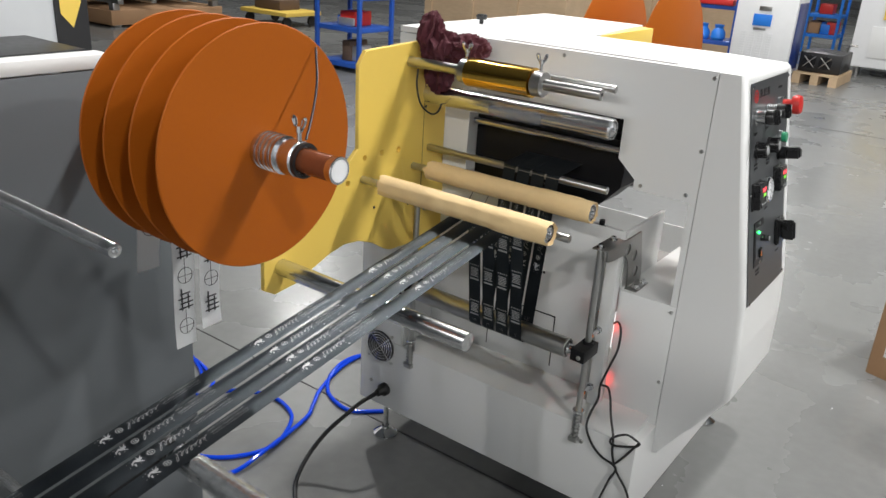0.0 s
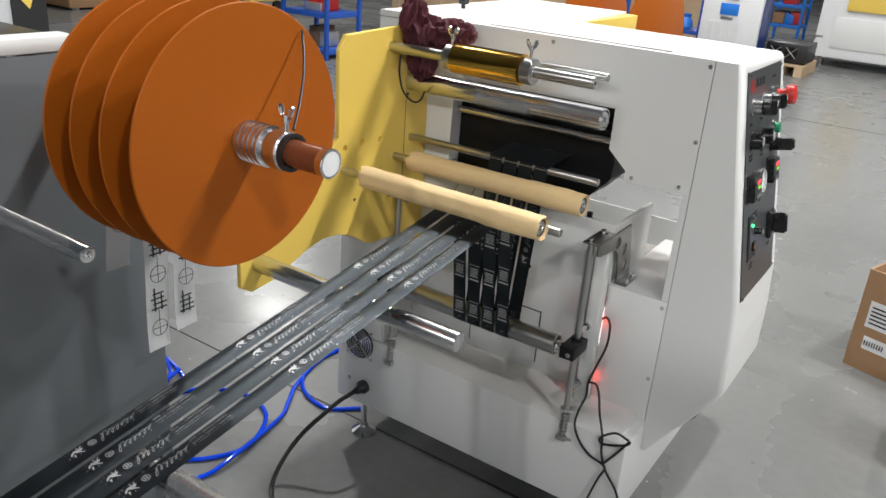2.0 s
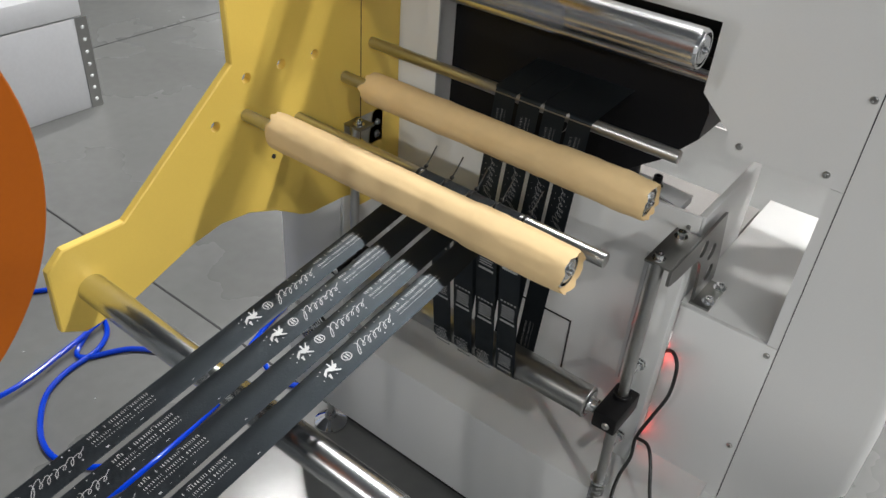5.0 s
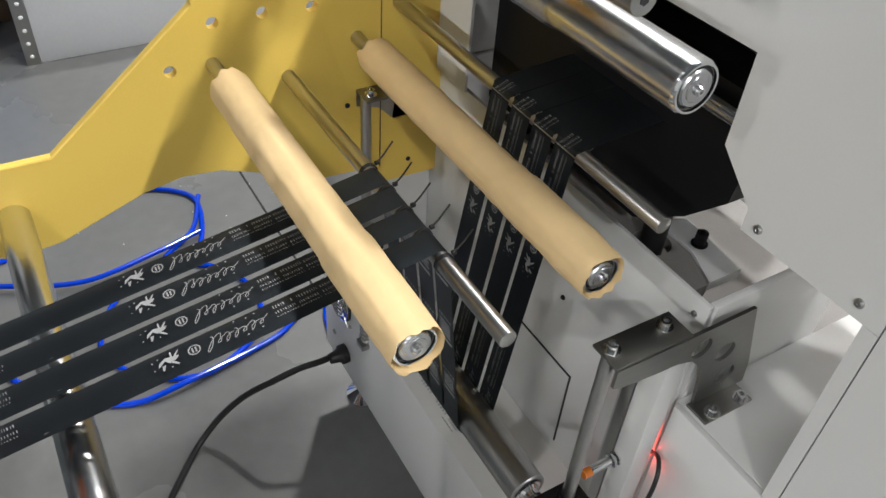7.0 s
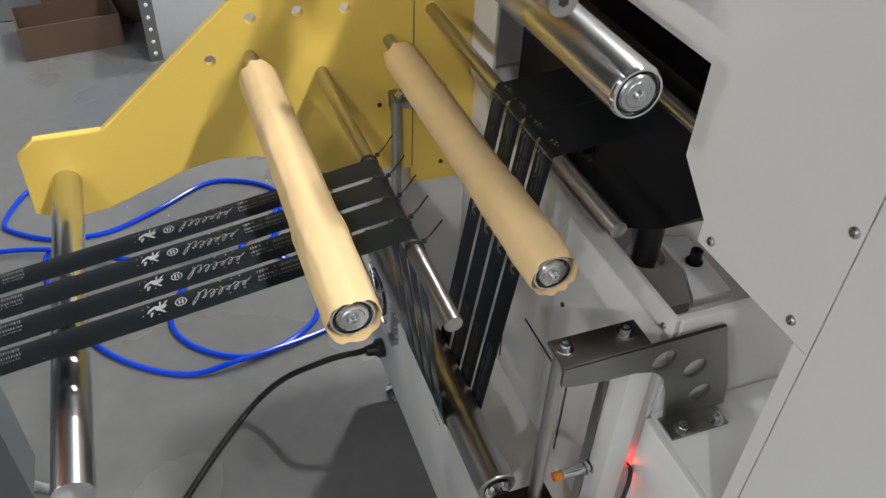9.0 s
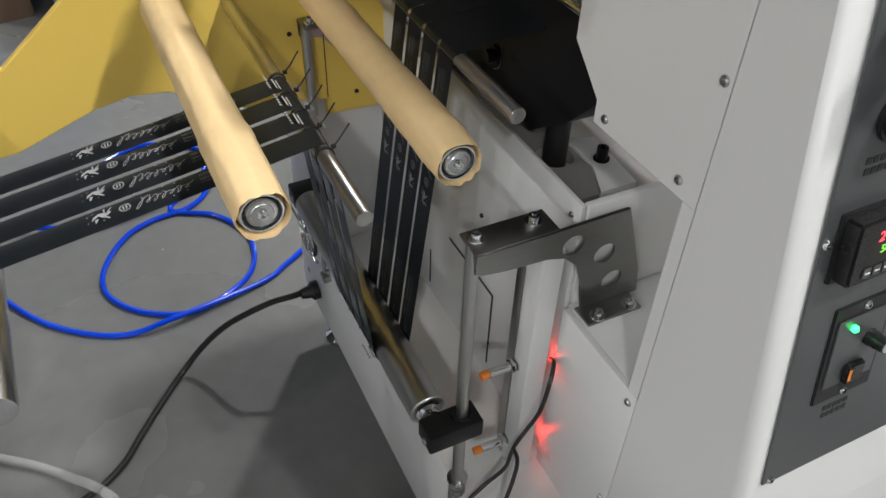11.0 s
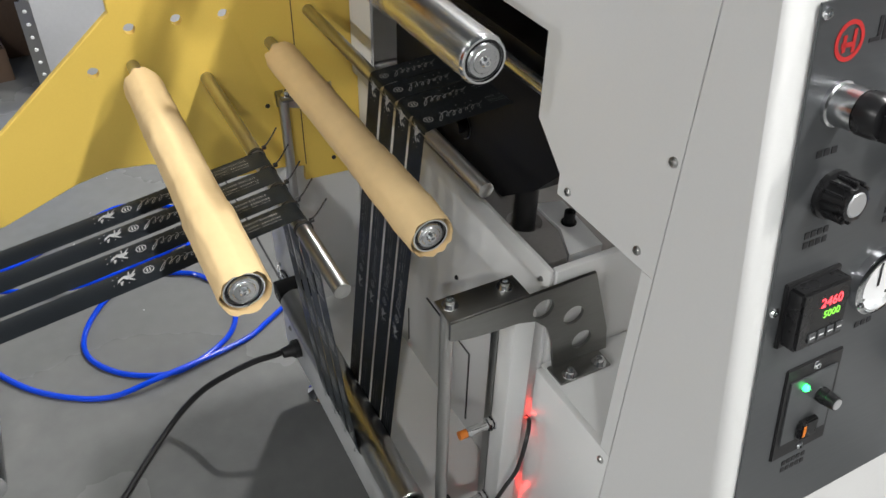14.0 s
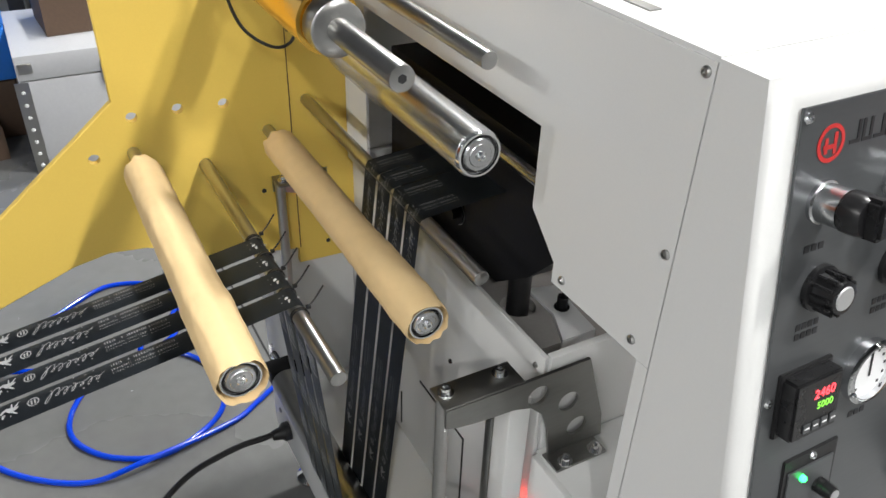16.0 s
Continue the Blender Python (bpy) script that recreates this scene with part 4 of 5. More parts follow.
def stroke(pts, w):
    polys = []
    for (ax, ay), (bx, by) in zip(pts, pts[1:]):
        d = math.hypot(bx - ax, by - ay) or 1
        nx, ny = -(by - ay) / d * w, (bx - ax) / d * w
        polys.append([(ax + nx, ay + ny), (ax - nx, ay - ny), (bx - nx, by - ny), (bx + nx, by + ny)])
    return polys


def print_shapes():
    """Plain shapes in the place of the printed emblem, the flowing name and the small lines; y runs along the ribbon."""
    out = []
    rnd = random.Random(5)
    emblem = [[(0.004, -0.012), (-0.002, -0.004), (0.003, 0.0), (0.001, 0.008), (-0.003, 0.011), (-0.004, 0.004), (-0.006, -0.003), (-0.002, -0.010)],
              [(-0.001, 0.006), (-0.010, 0.012), (-0.009, 0.010), (-0.003, 0.004)], [(-0.003, 0.004), (-0.011, 0.004), (-0.0105, 0.0025), (-0.004, 0.002)],
              [(0.003, -0.004), (0.010, -0.007), (0.0095, -0.0085), (0.003, -0.008)], [(0.002, 0.004), (0.008, 0.009), (0.009, 0.0075), (0.003, 0.001)]]
    emblem += [[(a + 0.001, b), (a, b + 0.001), (a - 0.001, b), (a, b - 0.001)] for a, b in ((-0.008, -0.010), (0.009, 0.001), (-0.006, -0.016), (0.005, -0.016))]
    emblem = [[(a * 0.85, b * 0.85) for a, b in poly] for poly in emblem]
    for lo, hi in ((-1, -0.004), (-0.004, 0.003), (0.003, 1)):
        some = [q for q in emblem if lo <= sum(b for _, b in q) / len(q) < hi]
        mid = sum(b for q in some for _, b in q) / sum(len(q) for q in some)
        out.append((mid, [[(a, b - mid) for a, b in q] for q in some]))
    disc = stroke([(0.0052 * math.cos(k * 0.5236), 0.0052 * math.sin(k * 0.5236)) for k in range(13)], 0.0005)
    disc += [[(-0.003, -0.0022), (-0.003, -0.0008), (0.003, -0.0008), (0.003, -0.0022)], [(-0.003, 0.0008), (-0.003, 0.0022), (0.003, 0.0022), (0.003, 0.0008)]]
    out.append((0.022, disc))
    # flowing name: slanted loops of changing height
    for part_no, (y0, n, tall) in enumerate(((0.046, 3, True), (0.073, 4, False))):
        pts = []
        for k in range(n * 14 + 1):
            a = k / 14 * 2 * math.pi
            h = 0.0078 if (tall and k < 16) else (0.0052 if k % 28 < 8 else 0.0028)
            y = (k / 14 - n / 2) * 0.0078 + 0.0032 * math.sin(a)
            x = 0.002 - h * math.cos(a)
            pts.append((x, y - x * 0.62))
        out.append((y0, stroke(pts, 0.00034)))
    dots = [[(a + 0.0009, b), (a, b + 0.0009), (a - 0.0009, b), (a, b - 0.0009)] for a, b in ((-0.011, -0.005), (-0.009, 0.006), (0.010, 0.002), (-0.010, 0.014), (0.009, 0.016))]
    out.append((0.066, dots))
    for y0 in (0.107, 0.130, 0.153):
        bars = []
        for row, h in ((-0.0062, 0.0021), (0.0008, 0.0017), (0.0058, 0.0008)):
            y = -0.0105
            while y < 0.0095:
                w = rnd.uniform(0.0010, 0.0021)
                if not (row < -0.005 and y0 < 0.11 and rnd.random() < 0.3):
                    bars.append([(row - h, y), (row + h * 0.6, y + 0.0003), (row + h * 0.6, y + w * 0.55), (row - h, y + w * 0.45)])
                y += w + 0.0008
        out.append((y0, bars))
    return out


def label_shapes():
    """Unreadable small care-label lines as bars, on the underside of the ribbon."""
    rnd = random.Random(9)
    polys = []
    for k in range(5):
        a = -0.012 + k * 0.0055
        polys.append([(a, -0.022), (a + 0.003, -0.022), (a + 0.003, -0.019), (a, -0.019)])
    for k in range(6):
        y = -0.013 + k * 0.0042
        polys.append([(-0.011 + rnd.uniform(0, 0.003), y), (0.012 - rnd.uniform(0, 0.006), y), (0.012 - rnd.uniform(0, 0.004), y + 0.0022), (-0.011, y + 0.0022)])
    polys.append([(-0.012, 0.0155), (0.012, 0.0155), (0.012, 0.0195), (-0.012, 0.0195)])
    return polys


MOVERS = []
FRONT_TOP, FRONT_LOW = Vector((0, BAR[0] + BAR[2], BAR[1])), Vector((0, DAN[0] - DAN[2] - 0.0006, DAN[1]))
REAR_TOP, REAR_LOW = Vector((0, UBAR[0] - UBAR[2], UBAR[1])), Vector((0, DAN[0] + DAN[2] + 0.0006, DAN[1]))


def leg_pose(x, top, low, drop, from_low):
    """Pose of a straight ribbon leg that swings about its upper end, or rides on the dancer roller, as the roller sinks."""
    now = low + Vector((0, 0, drop))
    a, b = low - top, now - top
    turn = math.atan2(b.z, b.y) - math.atan2(a.z, a.y)
    o = Vector((0, 1.35, 0.54))
    rest, here = (low, now) if from_low else (top, top)
    return Matrix.Translation(here - o) @ Matrix.Rotation(turn, 4, "X") @ Matrix.Translation(o - rest)


def build_ribbons():
    line = ribbon_line(0.0)
    shapes = [(off, finish(flat(p), "print", PRINT, 0)) for off, p in print_shapes()]
    care = finish(flat(label_shapes()), "care_print", PRINT, 0)
    for x in RIBBON_X:
        r = thing("ribbon", (x, 1.35, 0.54), "black satin ribbon with silver printing running into the machine", "ribbon", "printed ribbons")
        run = [(-0.6 + 0.065 * k, 0.857 - 0.005 - SLOPE * (1.349 + 0.6 - 0.065 * k)) for k in range(30)] + line[1:6]
        part("run", strip(x, run, arch=0.0026), RIBBON, r)
        part("press_strip", strip(x, line[15:], wide=0.0192), RIBBON, r)
        turn = part("loop", strip(x, [(DAN[0] - (DAN[2] + 0.0006) * math.cos(a), DAN[1] - (DAN[2] + 0.0006) * math.sin(a)) for a in [k * math.pi / 10 for k in range(11)]]), RIBBON, r)
        MOVERS.append((turn, [(t, pose(0, 0, d)) for t, d in DROP]))
        for name, top, low, upper, lower in (("front_leg", FRONT_TOP, FRONT_LOW, 0.262, 0.16), ("rear_leg", REAR_TOP, REAR_LOW, 0.33, 0.20)):
            d = (low - top).normalized()
            hang = part(name, strip(x, [(top + d * q).yz for q in (0.0, upper / 2, upper)]), RIBBON, r)
            MOVERS.append((hang, [(t, leg_pose(x, top, low, q, False)) for t, q in DROP]))
            rise = part(name, strip(x, [(low - d * q).yz for q in (lower, lower / 2, 0.0)]), RIBBON, r)
            MOVERS.append((rise, [(t, leg_pose(x, top, low, q, True)) for t, q in DROP]))
        inv = Matrix.Translation((-x, -1.35, -0.54))
        times = [0, 2, 4, 6, 7, 8.2, 10.4, 10.7] + [11 + 0.25 * k for k in range(21)]
        for k in range(-4, 4):
            for off, me in shapes:
                rows = []
                for t in times:
                    s = (between(FEED, t) + k * PERIOD + off - 1.35) * 1.012
                    rows.append((t, inv @ ribbon_pose(x, between(DROP, t), s, -0.0012 if -0.007 < s < 0.022 else 0.0006)))
                ob = new("print", me)
                ob.parent = r
                ORIGIN[ob] = ORIGIN[r]
                MOVERS.append((ob, rows))
        for k in range(9):
            rows = []
            for t in times:
                s = between(FEED, t) - 1.014 + 0.275 - 0.0975 * k - (0.018 if x == RIBBON_X[3] else 0.0)
                rows.append((t, inv @ ribbon_pose(x, between(DROP, t), s, -0.0024 if s < 0.02 else -0.0012)))
            ob = new("care_print", care)
            ob.parent = r
            MOVERS.append((ob, rows))
    # black cable ties that keep the ribbons apart on the bar
    for x in (-0.951, -0.9085, -0.8695, -0.831, -0.789):
        ct = thing("cable_tie", (x, 1.35, 0.842), "black cable tie with a short tail on the guide bar", "cable tie", "ties on the bar")
        tie = lathe((x - 0.002, 1.35, 0.842), (1, 0, 0), [(0, 0.0092), (0, 0.0106), (0.004, 0.0106), (0.004, 0.0092)], 20)
        part("loop", tie, RUBBER, ct)
        part("head", box(x - 0.0022, x + 0.0022, 1.3575, 1.3625, 0.8495, 0.8535, 0.0008), RUBBER, ct)
        part("tail", tube([(x, 1.36, 0.852), (x + 0.001, 1.367, 0.860), (x + 0.003, 1.377, 0.876)], 0.0010, 6, 4), RUBBER, ct)


def build_dancer(m):
    y, z = DAN[0], DAN[1]
    d = part("dancer_roller", lathe((-1.135, y, z), (1, 0, 0), [(0, 0.022), (0.0015, 0.0235), (0.4505, 0.0235), (0.452, 0.022), (0.452, 0.0185), (0.449, 0.018), (0.449, 0)], 40), STEEL, m, "steel dancer roller riding on the upright rods")
    part("axle", cyl((-1.165, y, z), (-0.652, y, z), 0.0065, 18), CHROME, d)
    part("bearing", lathe((-0.688, y, z), (1, 0, 0), [(0, 0.0165), (0.006, 0.0165), (0.006, 0.011), (0.016, 0.0105), (0.016, 0.0075)], 24), CHROME, d)
    for x in (-0.650, -1.162):
        b = part("guide_block", box(x - 0.018, x + 0.018, 1.400, 1.472, z - 0.016, z + 0.014, 0.003), BLACK, d, "black guide block")
        part("bush", lathe((x, 1.45, z + 0.014), (0, 0, 1), [(0, 0.013), (0.005, 0.0125), (0.005, 0.0078)], 20), BLACK, d)
        part("screw", screw((x + 0.004, 1.400, z - 0.004), (0, -1, 0), 0.0055), STEEL, d)
    MOVERS.append((d, [(t, pose(0, 0, q)) for t, q in DROP]))


# ---- hoses and cables on the floor ----
def build_lines():
    h = 0.0065
    a = [(-1.36, 1.58), (-1.45, 1.512), (-1.576, 1.551), (-1.655, 1.671), (-1.649, 1.80), (-1.52, 1.95)]
    single("air_hose", tube([(x, y, h) for x, y in a], h, 10, 10), BLUE, "glossy blue air hose coiled on the floor", "hose", "blue air hoses")
    b = [(-1.63, 1.90), (-1.651, 1.725), (-1.604, 1.554), (-1.553, 1.464), (-1.512, 1.385), (-1.468, 1.18), (-1.475, 1.07), (-1.545, 0.958), (-1.645, 0.876), (-1.80, 0.80), (-1.98, 0.78), (-2.05, 0.85)]
    single("air_hose", tube([(x, y, h + (0.013 if 1.1 < y < 1.3 else 0)) for x, y in b], h, 10, 12), BLUE, "glossy blue air hose coiled on the floor", "hose", "blue air hoses")
    c = [(-2.09, 1.40), (-1.96, 1.345), (-1.87, 1.25), (-1.80, 1.348), (-1.70, 1.402), (-1.60, 1.395), (-1.53, 1.345), (-1.483, 1.23), (-1.525, 1.125), (-1.61, 1.06), (-1.70, 1.062), (-1.80, 1.125), (-1.842, 1.20), (-1.86, 1.30), (-1.93, 1.36), (-2.10, 1.38), (-2.19, 1.226), (-2.10, 1.06), (-2.04, 0.93), (-2.05, 0.80), (-2.11, 0.705), (-2.16, 0.676), (-2.27, 0.715), (-2.32, 0.76)]
    single("air_hose", tube([(x, y, h) for x, y in c], h, 10, 12), BLUE, "glossy blue air hose coiled on the floor", "hose", "blue air hoses")
    d = [(-2.0, 0.655), (-2.02, 0.68), (-1.99, 0.80), (-1.93, 0.90), (-1.867, 1.063), (-1.895, 1.233), (-1.93, 1.357)]
    single("air_hose", tube([(x, y, h + 0.013) for x, y in d], h, 10, 12), BLUE, "glossy blue air hose coiled on the floor", "hose", "blue air hoses")
    e = [(-1.32, 0.70), (-1.28, 0.77), (-1.2414, 0.8265), (-1.2095, 0.8676), (-1.1669, 0.912), (-1.1073, 0.9628), (-1.0582, 0.9941), (-1.0, 1.01), (-0.95, 0.99), (-0.93, 0.93), (-0.95, 0.86)]
    single("clear_tube", tube([(x, y, 0.0225 if -1.15 < x < -1.04 else 0.009) for x, y in e], 0.009, 12, 10), CLEARTUBE, "clear plastic tube lying curved on the floor", "tube")
    pc = thing("power_cable", (-1.25, 1.44, 0), "thick black power cable plugged into the machine", "cable")
    part("plug", lathe((-1.247, 1.449, 0.198), (0, -1, 0), [(0, 0.019), (0.012, 0.019), (0.018, 0.013), (0.034, 0.010), (0.036, 0.0065)], 20), RUBBER, pc)
    part("cord", tube(CORD, 0.0062, 10, 10), RUBBER, pc)
    ph = thing("sensor_cable", (-0.60, 1.50, 0.2), "thin black sensor cables tied in a loop", "cable")
    for w in SENSOR_WIRES:
        part("wire", tube(w, 0.0028, 8, 8), RUBBER, ph)


CORD = [(-1.254, 1.425, 0.197), (-1.25, 1.40, 0.197), (-1.258, 1.36, 0.190), (-1.268, 1.31, 0.170), (-1.30, 1.26, 0.118), (-1.318, 1.21, 0.060), (-1.310, 1.16, 0.013), (-1.26, 1.11, 0.0065), (-1.20, 1.06, 0.0065), (-1.14, 1.01, 0.0065), (-1.10, 0.94, 0.0065), (-1.07, 0.8, 0.0065), (-1.07, 0.5, 0.0065)]
SENSOR_WIRES = [
    [(-0.645, 1.566, 0.575), (-0.628, 1.558, 0.588), (-0.613, 1.545, 0.575), (-0.61, 1.535, 0.53), (-0.622, 1.528, 0.48), (-0.634, 1.522, 0.43), (-0.630, 1.51, 0.398), (-0.632, 1.482, 0.372), (-0.622, 1.446, 0.354), (-0.603, 1.444, 0.318), (-0.575, 1.444, 0.295), (-0.535, 1.442, 0.283), (-0.545, 1.440, 0.245), (-0.56, 1.437, 0.185), (-0.575, 1.43, 0.10), (-0.59, 1.42, 0.02)],
    [(-0.634, 1.522, 0.43), (-0.612, 1.515, 0.435), (-0.596, 1.50, 0.42), (-0.578, 1.475, 0.39), (-0.556, 1.452, 0.355), (-0.548, 1.443, 0.315), (-0.532, 1.442, 0.275), (-0.49, 1.44, 0.214), (-0.475, 1.43, 0.10), (-0.47, 1.42, 0.01)],
    [(-0.492, 1.444, 0.374), (-0.523, 1.443, 0.380), (-0.556, 1.443, 0.354), (-0.548, 1.442, 0.340), (-0.496, 1.441, 0.361), (-0.490, 1.442, 0.372), (-0.515, 1.441, 0.328), (-0.536, 1.439, 0.296)],
]


# ---- things farther off ----
def carton(at, w, d, hgt, turn, label, mat=CARD, open_top=True):
    x, y, z = at
    t = thing("cardboard_box", at, label, "box", "cartons")
    th = 0.006
    for a in ((-w / 2, w / 2, -d / 2, -d / 2 + th), (-w / 2, w / 2, d / 2 - th, d / 2), (-w / 2, -w / 2 + th, -d / 2 + th, d / 2 - th), (w / 2 - th, w / 2, -d / 2 + th, d / 2 - th)):
        part("side", box(x + a[0], x + a[1], y + a[2], y + a[3], z, z + hgt), mat, t)
    part("bottom", box(x - w / 2 + th, x + w / 2 - th, y - d / 2 + th, y + d / 2 - th, z, z + th), mat, t)
    if not open_top:
        part("flap", box(x - w / 2, x - 0.002, y - d / 2, y + d / 2, z + hgt, z + hgt + th), mat, t)
        part("flap", box(x + 0.002, x + w / 2, y - d / 2, y + d / 2, z + hgt, z + hgt + th), mat, t)
    t.rotation_euler = (0, 0, radians(turn))
    return t


def rack(at, w, d, hgt, shelves, turn=0.0, mat=BLUEP, label="blue steel shelf rack with boxes and tools"):
    x, y, z = at
    t = thing("shelf_rack", at, label, "rack", "steel racks")
    for sx in (-w / 2, w / 2):
        for sy in (-d / 2, d / 2):
            part("post", box(x + sx - 0.02, x + sx + 0.02, y + sy - 0.02, y + sy + 0.02, 0, hgt, 0.003), mat, t)
    for s in shelves:
        part("shelf", box(x - w / 2, x + w / 2, y - d / 2, y + d / 2, s - 0.05, s, 0.004), mat, t)
    t.rotation_euler = (0, 0, radians(turn))
    return t


def build_distance():
    # carton with labels beside the machine
    bx, by = 0.085, 3.07
    c = carton((bx, by, 0), 0.50, 0.36, 0.38, -17.6, "open brown cardboard box with white shipping labels")
    fy = by - 0.18
    part("shipping_label", box(bx - 0.215, bx - 0.08, fy - 0.0015, fy - 0.0005, 0.17, 0.27), LABELP, c)
    part("shipping_label", box(bx - 0.205, bx - 0.10, fy - 0.0015, fy - 0.0005, 0.085, 0.135), LABELP, c)
    for k in range(5):
        part("print_bar", box(bx - 0.205, bx - 0.13 + 0.012 * (k % 3), fy - 0.0025, fy - 0.0016, 0.185 + k * 0.015, 0.191 + k * 0.015), INK, c)
    for k in range(8):
        part("print_bar", box(bx - 0.20 + k * 0.009, bx - 0.196 + k * 0.009, fy - 0.0025, fy - 0.0016, 0.10, 0.12), INK, c)
    # pump standing on the floor beyond the box
    pu = thing("floor_pump", (0.2, 4.55, 0), "dirty pump with black clamp beside a blue tray", "pump")
    part("barrel", cyl((0.04, 4.52, 0.03), (0.12, 4.58, 0.22), 0.045, 20, 0.05), LABELP, pu)
    part("head", box(0.08, 0.22, 4.5, 4.66, 0.21, 0.30, 0.02), RUBBER, pu)
    part("clamp", tube([(0.12, 4.55, 0.30), (0.10, 4.55, 0.36), (0.15, 4.55, 0.42), (0.22, 4.55, 0.42)], 0.015, 8, 5), RUBBER, pu)
    part("tray", box(0.14, 0.6, 4.2, 4.5, 0.0, 0.09, 0.01), LBLUE, pu)
    # water chiller with louvres
    x, y = -2.69, 10.09
    ch = thing("water_chiller", (x, y, 0), "white water chiller cabinet with blue side panel and louvres", "chiller")
    part("body", box(x - 0.345, x + 0.345, y - 0.24, y + 0.24, 0.09, 1.0, 0.02), WHITE, ch)
    part("blue_panel", box(x + 0.346, x + 0.356, y - 0.19, y + 0.19, 0.15, 0.90, 0.004), NAVY, ch)
    part("display", box(x - 0.13, x + 0.08, y - 0.252, y - 0.241, 0.62, 0.75, 0.003), LBLUE, ch)
    for q in range(4):
        for k in range(10):
            part("louvre", box(x - 0.24 + q * 0.10, x - 0.18 + q * 0.10, y - 0.25, y - 0.239, 0.27 + k * 0.028, 0.286 + k * 0.028), LABELP, ch)
    part("plate", box(x - 0.08, x + 0.06, y - 0.25, y - 0.241, 0.79, 0.84, 0.002), STEEL, ch)
    part("plate", box(x - 0.11, x + 0.03, y - 0.25, y - 0.241, 0.57, 0.60, 0.002), STEEL, ch)
    for sx in (-0.27, 0.27):
        for sy in (-0.17, 0.17):
            part("castor", cyl((x + sx - 0.015, y + sy, 0.05), (x + sx + 0.015, y + sy, 0.05), 0.05, 16), RUBBER, ch)
    # pallet with a radiator unit
    x, y = -2.07, 10.5
    p = thing("pallet", (x, y, 0), "pale wooden pallet on the floor", "pallet")
    for k in range(6):
        part("board", box(x - 0.25, x + 0.25, y - 0.4 + k * 0.145, y - 0.31 + k * 0.145, 0.11, 0.13), WOOD, p)
    for k in range(3):
        part("bearer", box(x - 0.25 + k * 0.205, x - 0.16 + k * 0.205, y - 0.4, y + 0.42, 0, 0.11), WOOD, p)
    rd = thing("radiator_unit", (x, y, 0.13), "black fan radiator unit on a pallet", "radiator")
    part("case", box(x - 0.235, x + 0.235, y - 0.28, y + 0.28, 0.131, 0.36, 0.015), RUBBER, rd)
    for k in (-0.12, 0.06):
        fn = part("fan", cyl((x + k, y - 0.288, 0.25), (x + k, y - 0.281, 0.25), 0.075, 24), BLACK, rd)
        for q in (-1, 1):
            part("fan_stay", tube([(x + k - 0.06, y - 0.291, 0.25 - 0.06 * q), (x + k + 0.06, y - 0.291, 0.25 + 0.06 * q)], 0.005, 6, 0), STEEL, fn)
    part("lever", tube([(x + 0.2, y + 0.1, 0.36), (x + 0.22, y + 0.1, 0.44), (x + 0.30, y + 0.1, 0.45)], 0.014, 8, 4), STEEL, rd)
    # white cabinet machine beyond
    x, y = -1.0, 11.95
    wm = thing("white_machine", (x, y, 0), "large white machine cabinet on feet with a yellow tag", "machine")
    part("body", box(x - 1.0, x + 1.5, y - 0.5, y + 0.5, 0.12, 2.1, 0.02), WHITE, wm)
    part("door", box(x - 0.80, x + 0.2, y - 0.512, y - 0.501, 0.25, 0.63, 0.004), CREAM, wm)
    part("tag", box(x - 0.70, x - 0.2, y - 0.53, y - 0.501, 0.72, 1.3, 0.004), YELLOW, wm)
    for sx in (-0.9, 1.3):
        part("foot", cyl((x + sx, y - 0.3, 0), (x + sx, y - 0.3, 0.13), 0.04, 16), STEEL, wm)
    # racks, benches and crates at the back of the hall
    rack((-5.92, 6.36, 0), 0.60, 0.5, 1.3, (0.10, 0.46, 0.78), 0)
    rack((-4.4, 9.6, 0), 1.3, 0.6, 1.6, (0.4, 0.95, 1.5), 0)
    rack((-3.65, 10.5, 0), 1.0, 0.5, 1.8, (0.35, 0.78, 1.3), 0)
    single("tool_tray", box(-4.05, -3.2, 10.22, 10.7, 0.781, 0.85, 0.01), RED, "flat red tool tray on a blue rack", "tray")
    for k in range(4):
        single("blue_bag", lathe((-3.95 + k * 0.2, 10.32, 0.351), (0, 0, 1), [(0, 0.07), (0.03, 0.09), (0.10, 0.085), (0.15, 0.05), (0.19, 0.06), (0.20, 0)], 16), LBLUE, "glossy blue plastic bag on a rack shelf", "bag", "blue bags")
    rack((-2.86, 13.9, 0), 0.46, 0.5, 1.6, (0.28, 0.58, 1.2), 0, LBLUE)
    rnd = random.Random(3)
    for k in range(26):
        x, y, z = rnd.choice([(-5.92, 6.36, 0.46), (-5.92, 6.36, 0.10), (-4.4, 9.6, 0.95), (-4.4, 9.6, 0.4), (-3.65, 10.5, 1.3), (-2.86, 13.9, 0.58), (-2.86, 13.9, 0.28)])
        bx, w, hgt = x + rnd.uniform(-0.15, 0.15), rnd.uniform(0.05, 0.11), rnd.uniform(0.08, 0.22)
        single("parts_bin", box(bx - w, bx + w, y - 0.18 + rnd.uniform(-0.04, 0.1), y + 0.12, z + 0.001, z + hgt, 0.01), rnd.choice((CARD, RED, LBLUE, RUBBER, DARKCARD, ALU)), "storage box lying on a steel shelf", "box", "boxes on racks")
